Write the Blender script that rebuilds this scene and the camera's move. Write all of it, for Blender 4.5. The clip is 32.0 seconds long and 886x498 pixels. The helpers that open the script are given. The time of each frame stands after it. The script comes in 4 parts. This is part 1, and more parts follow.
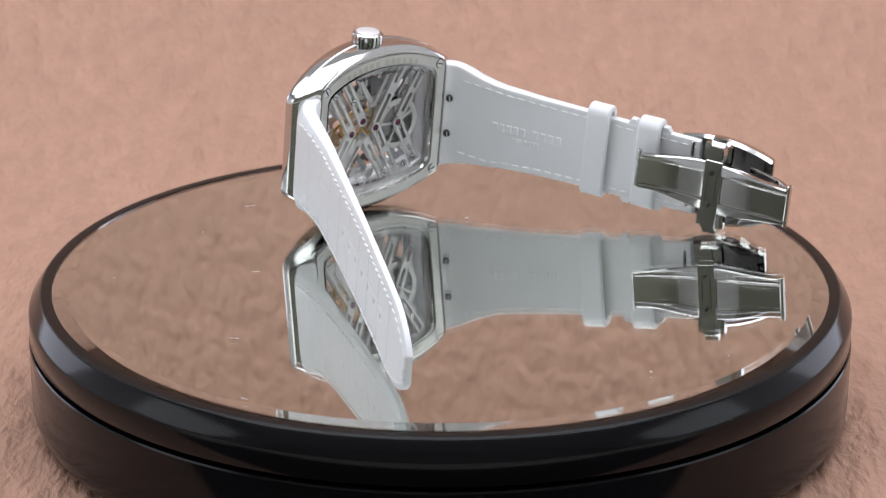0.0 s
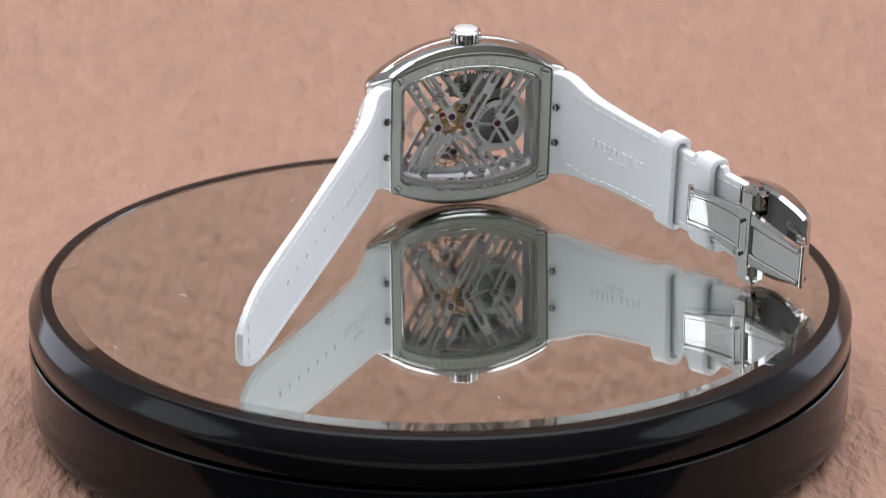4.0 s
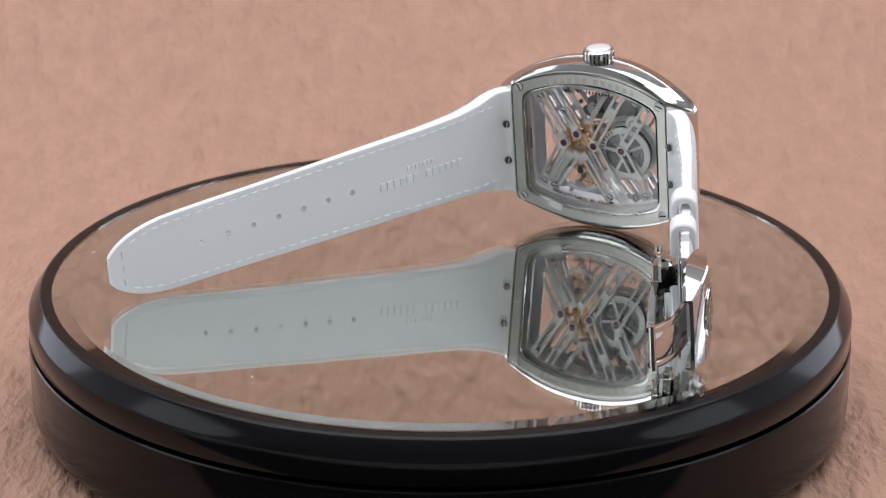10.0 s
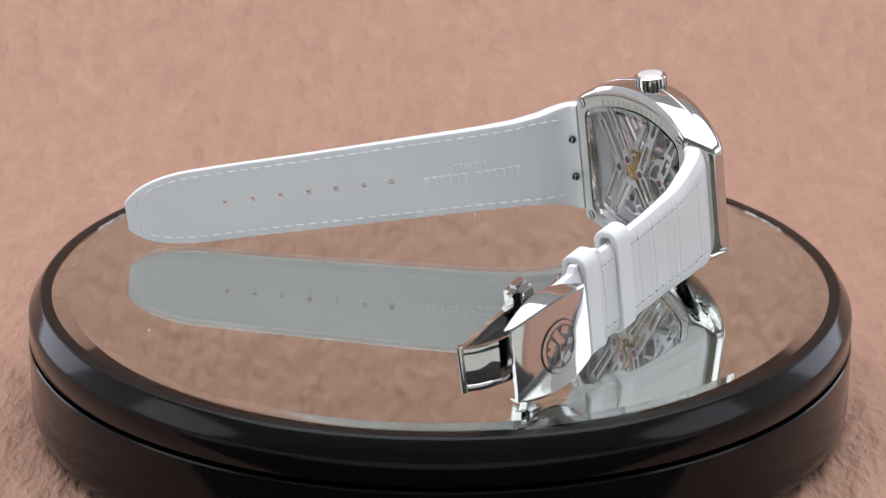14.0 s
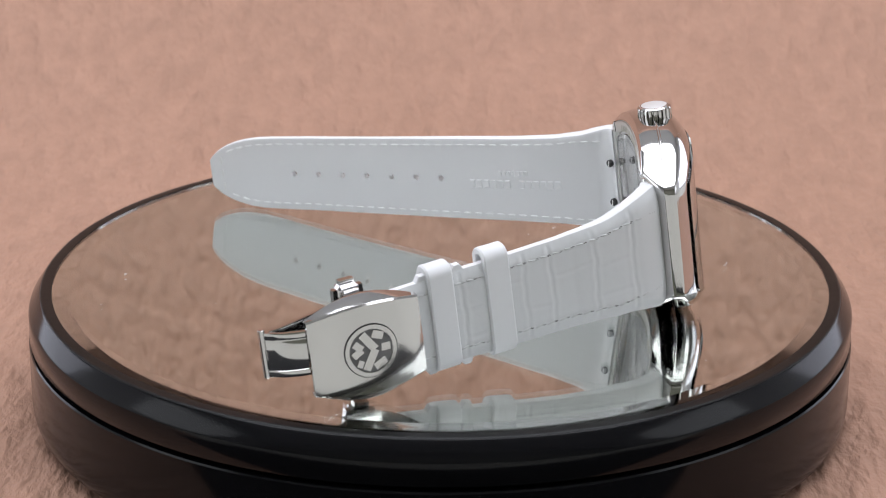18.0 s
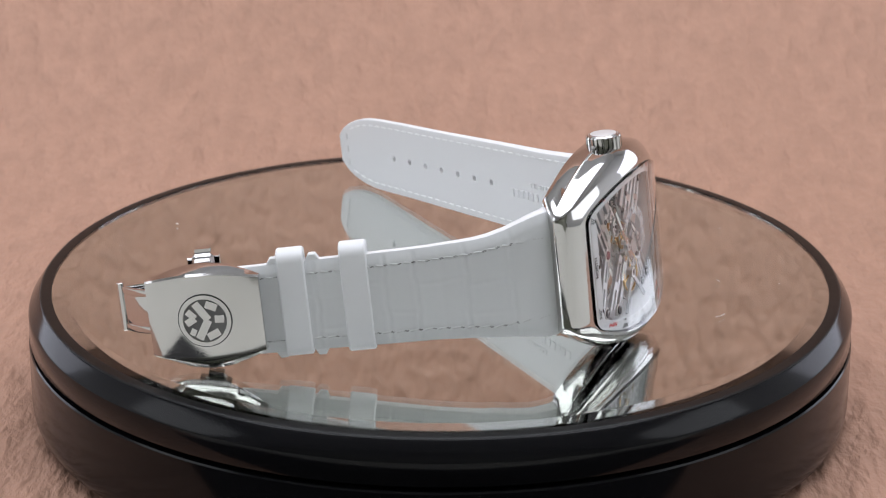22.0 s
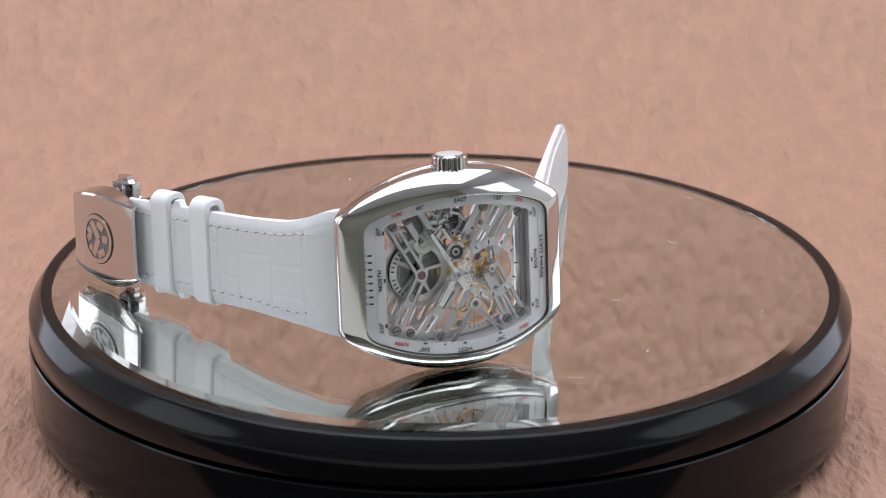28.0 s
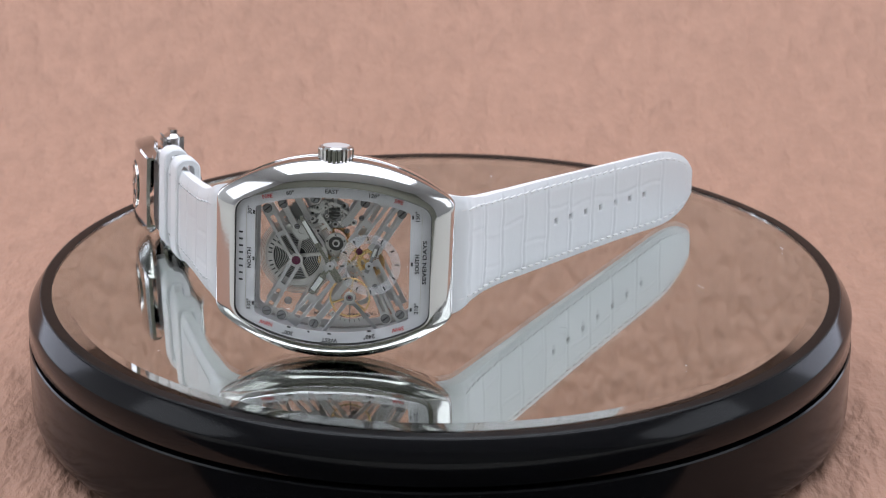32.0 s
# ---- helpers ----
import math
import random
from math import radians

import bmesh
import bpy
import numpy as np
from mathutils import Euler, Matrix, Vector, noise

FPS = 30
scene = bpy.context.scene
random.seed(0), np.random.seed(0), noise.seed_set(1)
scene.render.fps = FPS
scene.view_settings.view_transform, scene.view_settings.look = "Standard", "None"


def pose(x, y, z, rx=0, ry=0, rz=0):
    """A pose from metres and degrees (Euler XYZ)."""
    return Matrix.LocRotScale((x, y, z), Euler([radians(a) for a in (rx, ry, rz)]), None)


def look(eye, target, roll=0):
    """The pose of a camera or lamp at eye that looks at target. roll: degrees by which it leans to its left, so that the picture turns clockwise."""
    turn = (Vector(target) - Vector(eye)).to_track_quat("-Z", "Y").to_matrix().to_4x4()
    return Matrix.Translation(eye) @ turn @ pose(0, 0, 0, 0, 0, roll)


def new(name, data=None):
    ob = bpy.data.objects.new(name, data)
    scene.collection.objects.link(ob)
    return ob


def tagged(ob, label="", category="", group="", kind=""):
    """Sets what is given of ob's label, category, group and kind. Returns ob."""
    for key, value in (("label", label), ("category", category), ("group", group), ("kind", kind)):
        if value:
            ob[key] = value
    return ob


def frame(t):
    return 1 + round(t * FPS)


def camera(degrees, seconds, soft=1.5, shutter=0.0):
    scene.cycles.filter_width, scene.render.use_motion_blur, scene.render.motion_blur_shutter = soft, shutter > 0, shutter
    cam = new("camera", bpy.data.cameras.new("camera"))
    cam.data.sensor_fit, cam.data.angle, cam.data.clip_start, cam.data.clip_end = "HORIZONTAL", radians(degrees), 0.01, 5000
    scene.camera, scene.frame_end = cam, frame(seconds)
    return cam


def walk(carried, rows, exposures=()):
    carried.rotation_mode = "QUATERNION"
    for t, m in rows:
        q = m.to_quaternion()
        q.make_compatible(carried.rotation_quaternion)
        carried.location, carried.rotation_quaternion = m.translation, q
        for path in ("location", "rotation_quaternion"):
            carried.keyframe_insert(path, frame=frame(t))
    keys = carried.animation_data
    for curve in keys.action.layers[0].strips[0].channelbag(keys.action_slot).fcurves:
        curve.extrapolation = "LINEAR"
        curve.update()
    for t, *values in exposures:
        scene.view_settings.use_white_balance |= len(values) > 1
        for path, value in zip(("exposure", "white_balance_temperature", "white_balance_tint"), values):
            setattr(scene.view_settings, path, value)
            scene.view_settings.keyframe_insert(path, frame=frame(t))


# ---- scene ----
# Camera, fixed on its stand; everything that moves stands on the turning platter.
ZM = 0.0335                 # height of the mirror's top over the leather
U = 0.095                   # one unit of the plan in metres
K = U / 98.0                # one unit of the watch's own drawing in metres
cam = camera(18.4566, 32.0, soft=1.0)
cam.data.dof.use_dof = True
cam.data.dof.focus_distance, cam.data.dof.aperture_fstop = 0.640, 36.0
EYE = pose(0, -6.6220 * U, 2.4987 * U + ZM, 69.8955, 0, -0.0548) @ pose(0, 0, 0, 0, 0, 0.2467)
walk(cam, [(0.0, EYE), (32.0, EYE)],
     [(0.0, 0.02, 6480, 10), (3.0, 0.05, 6480, 10), (6.0, -0.05, 6440, 10), (9.0, -0.05, 6480, 10), (12.0, 0.0, 6500, 10), (17.0, -0.04, 6500, 10),
      (20.0, -0.10, 6500, 10), (24.0, -0.12, 6500, 10), (28.0, 0.01, 6420, 10), (30.0, 0.0, 6290, 10), (32.0, -0.02, 6270, 10)])

# World: a dim studio, lit by soft boxes overhead and to both sides.
world = bpy.data.worlds.new("studio")
scene.world = world
world.use_nodes = True
world.node_tree.nodes["Background"].inputs["Color"].default_value = (0.9, 0.95, 1.0, 1)
world.node_tree.nodes["Background"].inputs["Strength"].default_value = 0.25


def soft_box(name, eye, target, sx, sy, watts, colour=(1, 1, 1)):
    data = bpy.data.lights.new(name, "AREA")
    data.shape, data.size, data.size_y, data.energy, data.color = "RECTANGLE", sx, sy, watts, colour
    ob = new(name, data)
    ob.matrix_world = look(eye, target)
    return ob


soft_box("top_light", (0.0, 0.07, 1.02), (0, 0.07, 0), 1.4, 0.95, 14.4, (0.885, 0.91, 1.0))
for side in (-1, 1):
    soft_box("side_light", (1.02 * side, 0.86, 0.30), (0.2 * side, 0.3, 0.25), 0.9, 0.55, 3.4, (0.83, 0.85, 1.0))
    soft_box("front_light", (1.15 * side, -0.33, 0.50), (0, 0, 0.05), 0.6, 0.7, 2.1, (0.90, 0.94, 1.0))


# ---- materials ----
def material(name, colour, rough=0.5, metal=0.0, coat=0.0, ior=1.5):
    m = bpy.data.materials.new(name)
    m.use_nodes = True
    b = m.node_tree.nodes["Principled BSDF"]
    b.inputs["Base Color"].default_value = (*colour, 1)
    b.inputs["Roughness"].default_value = rough
    b.inputs["Metallic"].default_value = metal
    b.inputs["IOR"].default_value = ior
    b.inputs["Coat Weight"].default_value = coat
    return m


def node(m, kind, **values):
    n = m.node_tree.nodes.new(kind)
    for key, value in values.items():
        n.inputs[key.replace("_", " ")].default_value = value
    return n


def link(m, a, out, b, inp):
    m.node_tree.links.new(a.outputs[out], b.inputs[inp])


def coords(m, scale=(1, 1, 1)):
    c = node(m, "ShaderNodeTexCoord")
    k = node(m, "ShaderNodeMapping", Scale=scale)
    link(m, c, "Object", k, "Vector")
    return k


def grain(m, scale, amount, distance, detail=4.0, rough=None, stretch=(1, 1, 1)):
    """Fine relief from noise at a real size, and a matching change of gloss."""
    b = m.node_tree.nodes["Principled BSDF"]
    c = coords(m, stretch)
    n = node(m, "ShaderNodeTexNoise", Scale=scale, Detail=detail)
    link(m, c, "Vector", n, "Vector")
    bump = node(m, "ShaderNodeBump", Strength=amount, Distance=distance)
    link(m, n, "Fac", bump, "Height")
    link(m, bump, "Normal", b, "Normal")
    if rough:
        r = node(m, "ShaderNodeMapRange")
        r.inputs["To Min"].default_value, r.inputs["To Max"].default_value = rough
        link(m, n, "Fac", r, "Value")
        link(m, r, "Result", b, "Roughness")
    return n


def tint(m, first, second, scale, detail=3.0):
    """Two near colours mixed by noise."""
    b = m.node_tree.nodes["Principled BSDF"]
    c = coords(m)
    n = node(m, "ShaderNodeTexNoise", Scale=scale, Detail=detail)
    link(m, c, "Vector", n, "Vector")
    ramp = node(m, "ShaderNodeValToRGB")
    ramp.color_ramp.elements[0].position, ramp.color_ramp.elements[1].position = 0.3, 0.7
    ramp.color_ramp.elements[0].color, ramp.color_ramp.elements[1].color = (*first, 1), (*second, 1)
    link(m, n, "Fac", ramp, "Fac")
    link(m, ramp, "Color", b, "Base Color")


STEEL = material("polished_steel", (0.63, 0.62, 0.61), 0.07, 1.0)
grain(STEEL, 900, 0.02, 0.0002, rough=(0.05, 0.09))
BRUSHED = material("brushed_steel", (0.64, 0.635, 0.60), 0.36, 1.0)
grain(BRUSHED, 1500, 0.25, 0.00005, rough=(0.34, 0.50), stretch=(0.05, 1, 1))
SATIN = material("satin_steel", (0.70, 0.70, 0.69), 0.34, 1.0)
grain(SATIN, 3000, 0.1, 0.00003, rough=(0.30, 0.44))
SLATE = material("matt_grey_metal", (0.24, 0.24, 0.24), 0.5, 0.6)
RHODIUM = material("rhodium_plate", (0.68, 0.67, 0.65), 0.45, 1.0)
grain(RHODIUM, 2500, 0.08, 0.00003, rough=(0.42, 0.56))
# the same rhodium, its colour darkened where the dial side is lit too brightly
PLATED = material("darkened_rhodium_plate", (0.58, 0.58, 0.59), 0.42, 1.0)
grain(PLATED, 2500, 0.08, 0.00003, rough=(0.26, 0.40))
DARK_STEEL = material("dark_steel", (0.10, 0.10, 0.10), 0.3, 1.0)
BLUED = material("blackened_steel", (0.03, 0.03, 0.032), 0.45, 0.8)
BRASS = material("gilt_brass", (0.80, 0.56, 0.26), 0.26, 1.0)
FROST = material("frosted_steel", (0.82, 0.82, 0.82), 0.55, 1.0)
grain(FROST, 3000, 0.1, 0.00003, rough=(0.5, 0.62))
BLACK_INK = material("black_ink", (0.012, 0.012, 0.013), 0.5)
RED_INK = material("red_ink", (0.55, 0.02, 0.02), 0.5)
GREY_INK = material("pale_engraving", (0.50, 0.49, 0.42), 0.7)
WHITE_ENAMEL = material("white_enamel", (0.61, 0.615, 0.62), 0.35, coat=0.3)
LUME = material("luminous_paint", (0.64, 0.66, 0.62), 0.6)
RUBY = material("ruby", (0.11, 0.018, 0.05), 0.1, coat=1.0)
RUBBER = material("white_rubber", (0.84, 0.85, 0.86), 0.5)
grain(RUBBER, 900, 0.06, 0.0002, rough=(0.42, 0.58))
CALF = material("white_lining", (0.84, 0.845, 0.85), 0.48)
grain(CALF, 1400, 0.12, 0.00012, rough=(0.40, 0.55))
CROC = material("white_embossed_leather", (0.74, 0.755, 0.76), 0.34)
grain(CROC, 500, 0.15, 0.0003, rough=(0.28, 0.45))
THREAD = material("white_thread", (0.80, 0.80, 0.79), 0.75)
DARK_THREAD = material("pale_thread", (0.66, 0.67, 0.67), 0.8)
PRICK = material("dark_stitch_hole", (0.07, 0.07, 0.07), 0.9)
GREY_THREAD = material("pale_grey_thread", (0.93, 0.94, 0.94), 0.8)
PLASTIC = material("black_gloss_plastic", (0.005, 0.005, 0.006), 0.10, ior=1.29)
grain(PLASTIC, 30, 0.02, 0.001, rough=(0.10, 0.15))
SATIN_BLACK = material("satin_black_paint", (0.004, 0.004, 0.004), 0.3, ior=1.31)
grain(SATIN_BLACK, 900, 0.05, 0.0001, rough=(0.28, 0.40))
SILVER = material("silvering", (0.85, 0.84, 0.81), 0.0, 1.0)


def glass(name, colour, ior=1.5):
    m = bpy.data.materials.new(name)
    m.use_nodes = True
    b = m.node_tree.nodes["Principled BSDF"]
    b.inputs["Base Color"].default_value = (*colour, 1)
    b.inputs["Roughness"].default_value = 0.0
    b.inputs["Transmission Weight"].default_value = 1.0
    b.inputs["IOR"].default_value = ior
    return m


MIRROR_GLASS = glass("mirror_glass", (0.955, 0.98, 0.965))
CRYSTAL = glass("sapphire_crystal", (1, 1, 1), 1.30)


def leather_material():
    m = material("tan_leather", (0.5, 0.27, 0.18), 0.62)
    b = m.node_tree.nodes["Principled BSDF"]
    b.inputs["Specular IOR Level"].default_value = 0.22
    c = coords(m, (1.0, 0.42, 0.60))
    warp = node(m, "ShaderNodeTexNoise", Scale=40.0, Detail=2.0)
    link(m, c, "Vector", warp, "Vector")
    mix = node(m, "ShaderNodeMix")
    mix.data_type = "VECTOR"
    mix.inputs[0].default_value = 0.004
    link(m, c, "Vector", mix, 4)
    m.node_tree.links.new(warp.outputs["Color"], mix.inputs[5])
    creases = node(m, "ShaderNodeTexNoise", Scale=170.0, Detail=2.5, Roughness=0.55)
    m.node_tree.links.new(mix.outputs[1], creases.inputs["Vector"])
    fine = node(m, "ShaderNodeTexNoise", Scale=260.0, Detail=4.0, Roughness=0.6)
    m.node_tree.links.new(mix.outputs[1], fine.inputs["Vector"])
    add = node(m, "ShaderNodeMath")
    add.operation = "MULTIPLY_ADD"
    add.inputs[1].default_value = 0.5
    link(m, fine, "Fac", add, 0)
    link(m, creases, "Fac", add, 2)
    bump = node(m, "ShaderNodeBump", Strength=1.0, Distance=0.0034)
    link(m, add, "Value", bump, "Height")
    link(m, bump, "Normal", b, "Normal")
    cloud = node(m, "ShaderNodeTexNoise", Scale=7.0, Detail=3.0)
    link(m, c, "Vector", cloud, "Vector")
    ramp = node(m, "ShaderNodeValToRGB")
    ramp.color_ramp.elements[0].position, ramp.color_ramp.elements[1].position = 0.3, 0.72
    ramp.color_ramp.elements[0].color = (0.424, 0.248, 0.175, 1)
    ramp.color_ramp.elements[1].color = (0.462, 0.271, 0.195, 1)
    link(m, cloud, "Fac", ramp, "Fac")
    # crease shading put into the colour: hollows darker, ridges lighter
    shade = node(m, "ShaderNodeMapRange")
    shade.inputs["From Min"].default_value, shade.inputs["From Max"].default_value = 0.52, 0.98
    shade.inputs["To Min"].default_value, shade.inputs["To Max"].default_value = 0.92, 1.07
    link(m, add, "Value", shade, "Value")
    shaded_tan = node(m, "ShaderNodeMix")
    shaded_tan.data_type, shaded_tan.blend_type = "RGBA", "MULTIPLY"
    shaded_tan.inputs[0].default_value = 1.0
    m.node_tree.links.new(ramp.outputs["Color"], shaded_tan.inputs[6])
    m.node_tree.links.new(shade.outputs["Result"], shaded_tan.inputs[7])
    m.node_tree.links.new(shaded_tan.outputs[2], b.inputs["Base Color"])
    return m


LEATHER = leather_material()
DESK = material("pale_desk", (0.58, 0.575, 0.515), 0.6)
tint(DESK, (0.56, 0.555, 0.495), (0.61, 0.605, 0.545), 8)
MAT = material("black_mat", (0.012, 0.012, 0.013), 0.8)
grain(MAT, 600, 0.2, 0.0005)
WALL = material("studio_wall", (0.75, 0.75, 0.75), 0.8)
tint(WALL, (0.72, 0.72, 0.73), (0.78, 0.78, 0.77), 2)
DIM = material("grey_studio_wall", (0.27, 0.275, 0.215), 0.8)
tint(DIM, (0.25, 0.255, 0.195), (0.29, 0.295, 0.235), 2)


# ---- mesh helpers ----
def mesh_of(name, bm, mat, smooth=True, sharp=35.0):
    bmesh.ops.recalc_face_normals(bm, faces=bm.faces)
    for f in bm.faces:
        f.smooth = smooth
    if smooth:
        for e in bm.edges:
            if len(e.link_faces) == 2 and e.calc_face_angle(0) > radians(sharp):
                e.smooth = False
    me = bpy.data.meshes.new(name)
    bm.to_mesh(me)
    bm.free()
    me.materials.append(mat)
    return me


def part(name, bm, mat, parent=None, label="", smooth=True, sharp=35.0):
    ob = new(name, mesh_of(name, bm, mat, smooth, sharp))
    ob.parent = parent
    if label:
        tagged(ob, label)
    return ob


def ring(bm, points):
    return [bm.verts.new(p) for p in points]


def loft(bm, rings, closed=True, caps=False):
    """Quads between rings of equal length."""
    for a, b in zip(rings, rings[1:]):
        n = len(a)
        for i in range(n if closed else n - 1):
            j = (i + 1) % n
            bm.faces.new((a[i], a[j], b[j], b[i]))
    if caps:
        bm.faces.new(rings[0])
        bm.faces.new(rings[-1])


def lathe(profile, count=160, centre=(0, 0), closed=False):
    """A turned body from (radius, height) pairs."""
    bm = bmesh.new()
    rings = []
    for r, z in profile:
        rings.append(ring(bm, [(centre[0] + r * math.cos(a * math.tau / count), centre[1] + r * math.sin(a * math.tau / count), z)
                               for a in range(count)]))
    loft(bm, rings + ([rings[0]] if closed else []), caps=not closed)
    return bm


# ---- setting ----
def sweep_profile():
    """Leather from the desk up into a standing backdrop."""
    rows = [(-0.125 + 0.235 * k / 14, 0.0) for k in range(15)]
    rows += [(0.11 + 0.30 * math.sin(radians(a)), 0.30 - 0.30 * math.cos(radians(a))) for a in range(3, 82, 3)]
    y, z = rows[-1]
    rows += [(y + 0.009 * k, z + 0.06 * k) for k in range(1, 5)]
    return rows


def build_setting():
    bm = bmesh.new()
    rows = sweep_profile()
    xs = [-0.36 + 0.72 * k / 40 for k in range(41)]
    top = []
    for y, z in rows:
        top.append(ring(bm, [(x, y, z) for x in xs]))
    loft(bm, top, closed=False)
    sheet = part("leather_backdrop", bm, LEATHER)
    solid = sheet.modifiers.new("thick", "SOLIDIFY")
    solid.thickness, solid.offset = 0.0018, -1 if sheet.data.polygons[0].normal.z > 0 else 1
    tagged(sheet, "tan grained leather sheet sweeping up behind the turntable", "backdrop", kind="structure")
    bm = bmesh.new()
    bmesh.ops.create_cube(bm, size=1, matrix=Matrix.Translation((0, 0.34, -0.022)) @ Matrix.Diagonal((2.4, 1.5, 0.04, 1)))
    bmesh.ops.bevel(bm, geom=bm.edges[:], offset=0.003, segments=2, affect="EDGES")
    tagged(part("desk_top", bm, DESK), "plain pale grey desk under the leather", "desk", kind="structure")
    # added black card, out of view, to darken reflections in rim and steel
    bm = bmesh.new()
    bmesh.ops.create_cube(bm, size=1, matrix=Matrix.Translation((0, -0.133, 0.0010)) @ Matrix.Diagonal((0.25, 0.066, 0.0016, 1)))
    bmesh.ops.bevel(bm, geom=bm.edges[:], offset=0.0004, segments=2, affect="EDGES")
    tagged(part("dark_reflection_card", bm, MAT), "black matt card on the leather edge, added out of view to darken reflections", "mat", kind="structure")
    for name, size, at in (("wall_back", (2.68, 0.08, 2.1), (0, 1.34, 0.17)), ("wall_front", (2.68, 0.08, 2.1), (0, -1.24, 0.17)),
                           ("wall_west", (0.08, 2.50, 2.1), (-1.30, 0.05, 0.17)), ("wall_east", (0.08, 2.50, 2.1), (1.30, 0.05, 0.17)),
                           ("ceiling", (2.68, 2.66, 0.08), (0, 0.05, 1.26)), ("floor", (2.68, 2.66, 0.08), (0, 0.05, -0.92))):
        bm = bmesh.new()
        bmesh.ops.create_cube(bm, size=1, matrix=Matrix.Translation(at) @ Matrix.Diagonal((*size, 1)))
        tagged(part(name, bm, {"wall_front": DIM, "floor": DIM}.get(name, WALL), smooth=False), ("plain dark grey studio " if name in ("wall_front", "floor") else "plain white studio ") + name.split("_")[0], name.split("_")[0], kind="structure")


build_setting()


# ---- turntable ----
def build_turntable():
    base = new("turntable")
    base.location = (0, 0, 0)
    tagged(base, "round black turntable with a mirror top, standing on tan leather", "turntable")
    z, top = ZM, ZM + 0.00028
    part("body", lathe([(0.0, 0.0008), (0.090, 0.0008), (0.0955, 0.0010), (0.0982, 0.0017), (0.0998, 0.0030), (0.1006, 0.0048), (0.1009, 0.0070),
                        (0.1010, z - 0.0118), (0.1007, z - 0.0114), (0.0998, z - 0.0113), (0.0, z - 0.0113)], 240), PLASTIC, base, "black gloss lower body")
    for k in range(4):
        a = radians(45 + 90 * k)
        part("foot", lathe([(0, 0), (0.008, 0), (0.008, 0.0009), (0, 0.0009)], 24, (0.06 * math.cos(a), 0.06 * math.sin(a))), MAT, base)
    platter = new("platter")
    platter.parent = base
    part("rim", lathe([(0.0, z - 0.0106), (0.0996, z - 0.0106), (0.1004, z - 0.0104), (0.1008, z - 0.0100), (0.1008, z - 0.0047), (0.10065, z - 0.0042),
                       (0.1003, z - 0.0036), (0.0982, z - 0.0006), (0.0979, z - 0.0003), (0.0976, z - 0.00015), (0.0972, z - 0.0001), (0.0952, z - 0.00005), (0.0950, z - 0.0001),
                       (0.0950, z - 0.0042), (0.0, z - 0.0042)], 240), PLASTIC, platter, "black gloss bevelled rim", sharp=60)
    part("rim_lip", lathe([(0.09505, z - 0.0005), (0.09505, z + 0.00003), (0.0972, z + 0.00001), (0.0977, z - 0.00008), (0.0979, z - 0.0003), (0.0970, z - 0.0005)], 240, closed=True),
         SATIN_BLACK, platter, "satin black inner lip", sharp=60)
    part("silver_layer", lathe([(0.0, top - 0.0030), (0.09495, top - 0.0030), (0.09495, top - 0.00205), (0.0, top - 0.00205)], 240), SILVER, platter, "silvered mirror backing")
    pane = part("mirror_glass", lathe([(0.0, top - 0.0020), (0.0950, top - 0.0020), (0.0950, top - 0.00038), (0.0905, top), (0.0, top)], 240), MIRROR_GLASS, platter,
                "bevelled mirror glass", sharp=0.8)
    pane.visible_shadow = False
    return base, platter


turntable, platter = build_turntable()


# ---- the watch ----
# Its drawing: u from twelve to six o'clock, v towards the crown, n out of the dial.
watch = new("wristwatch")
tagged(watch, "steel skeleton wristwatch with white strap, on its side on the mirror", "wristwatch")


def P(u, v, n):
    return Vector((u * K, v * K, n * K))


def tonneau(a, e, m, r, v0=0.0, across=30, corner=10, ends=8):
    """Outline with straight ends at u = a of half height e, and bowed long sides of half height m."""
    def side(u):
        return e + (m - e) * (1 - abs(u / a) ** 2.2)
    quarter = [(a, (e - r) * k / ends) for k in range(ends)]
    p0, p1, p2 = (a, e - r), (a, e), (a - r, side(a - r))
    for k in range(corner):
        s = k / corner
        quarter.append(tuple((1 - s) ** 2 * p0[i] + 2 * s * (1 - s) * p1[i] + s * s * p2[i] for i in (0, 1)))
    for k in range(across):
        u = (a - r) * (1 - k / across)
        quarter.append((u, side(u)))
    top = quarter + [(0.0, m)] + [(-u, v) for u, v in reversed(quarter)]
    full = top[:-1] + [(-quarter[0][0], 0.0)] + [(u, -v) for u, v in reversed(top[1:-1])]
    return [(u, v + v0) for u, v in full]


def bowed(outline, n0, b, a=28.0):
    return [P(u, v, n0 - b * (u / a) ** 2) for u, v in outline]


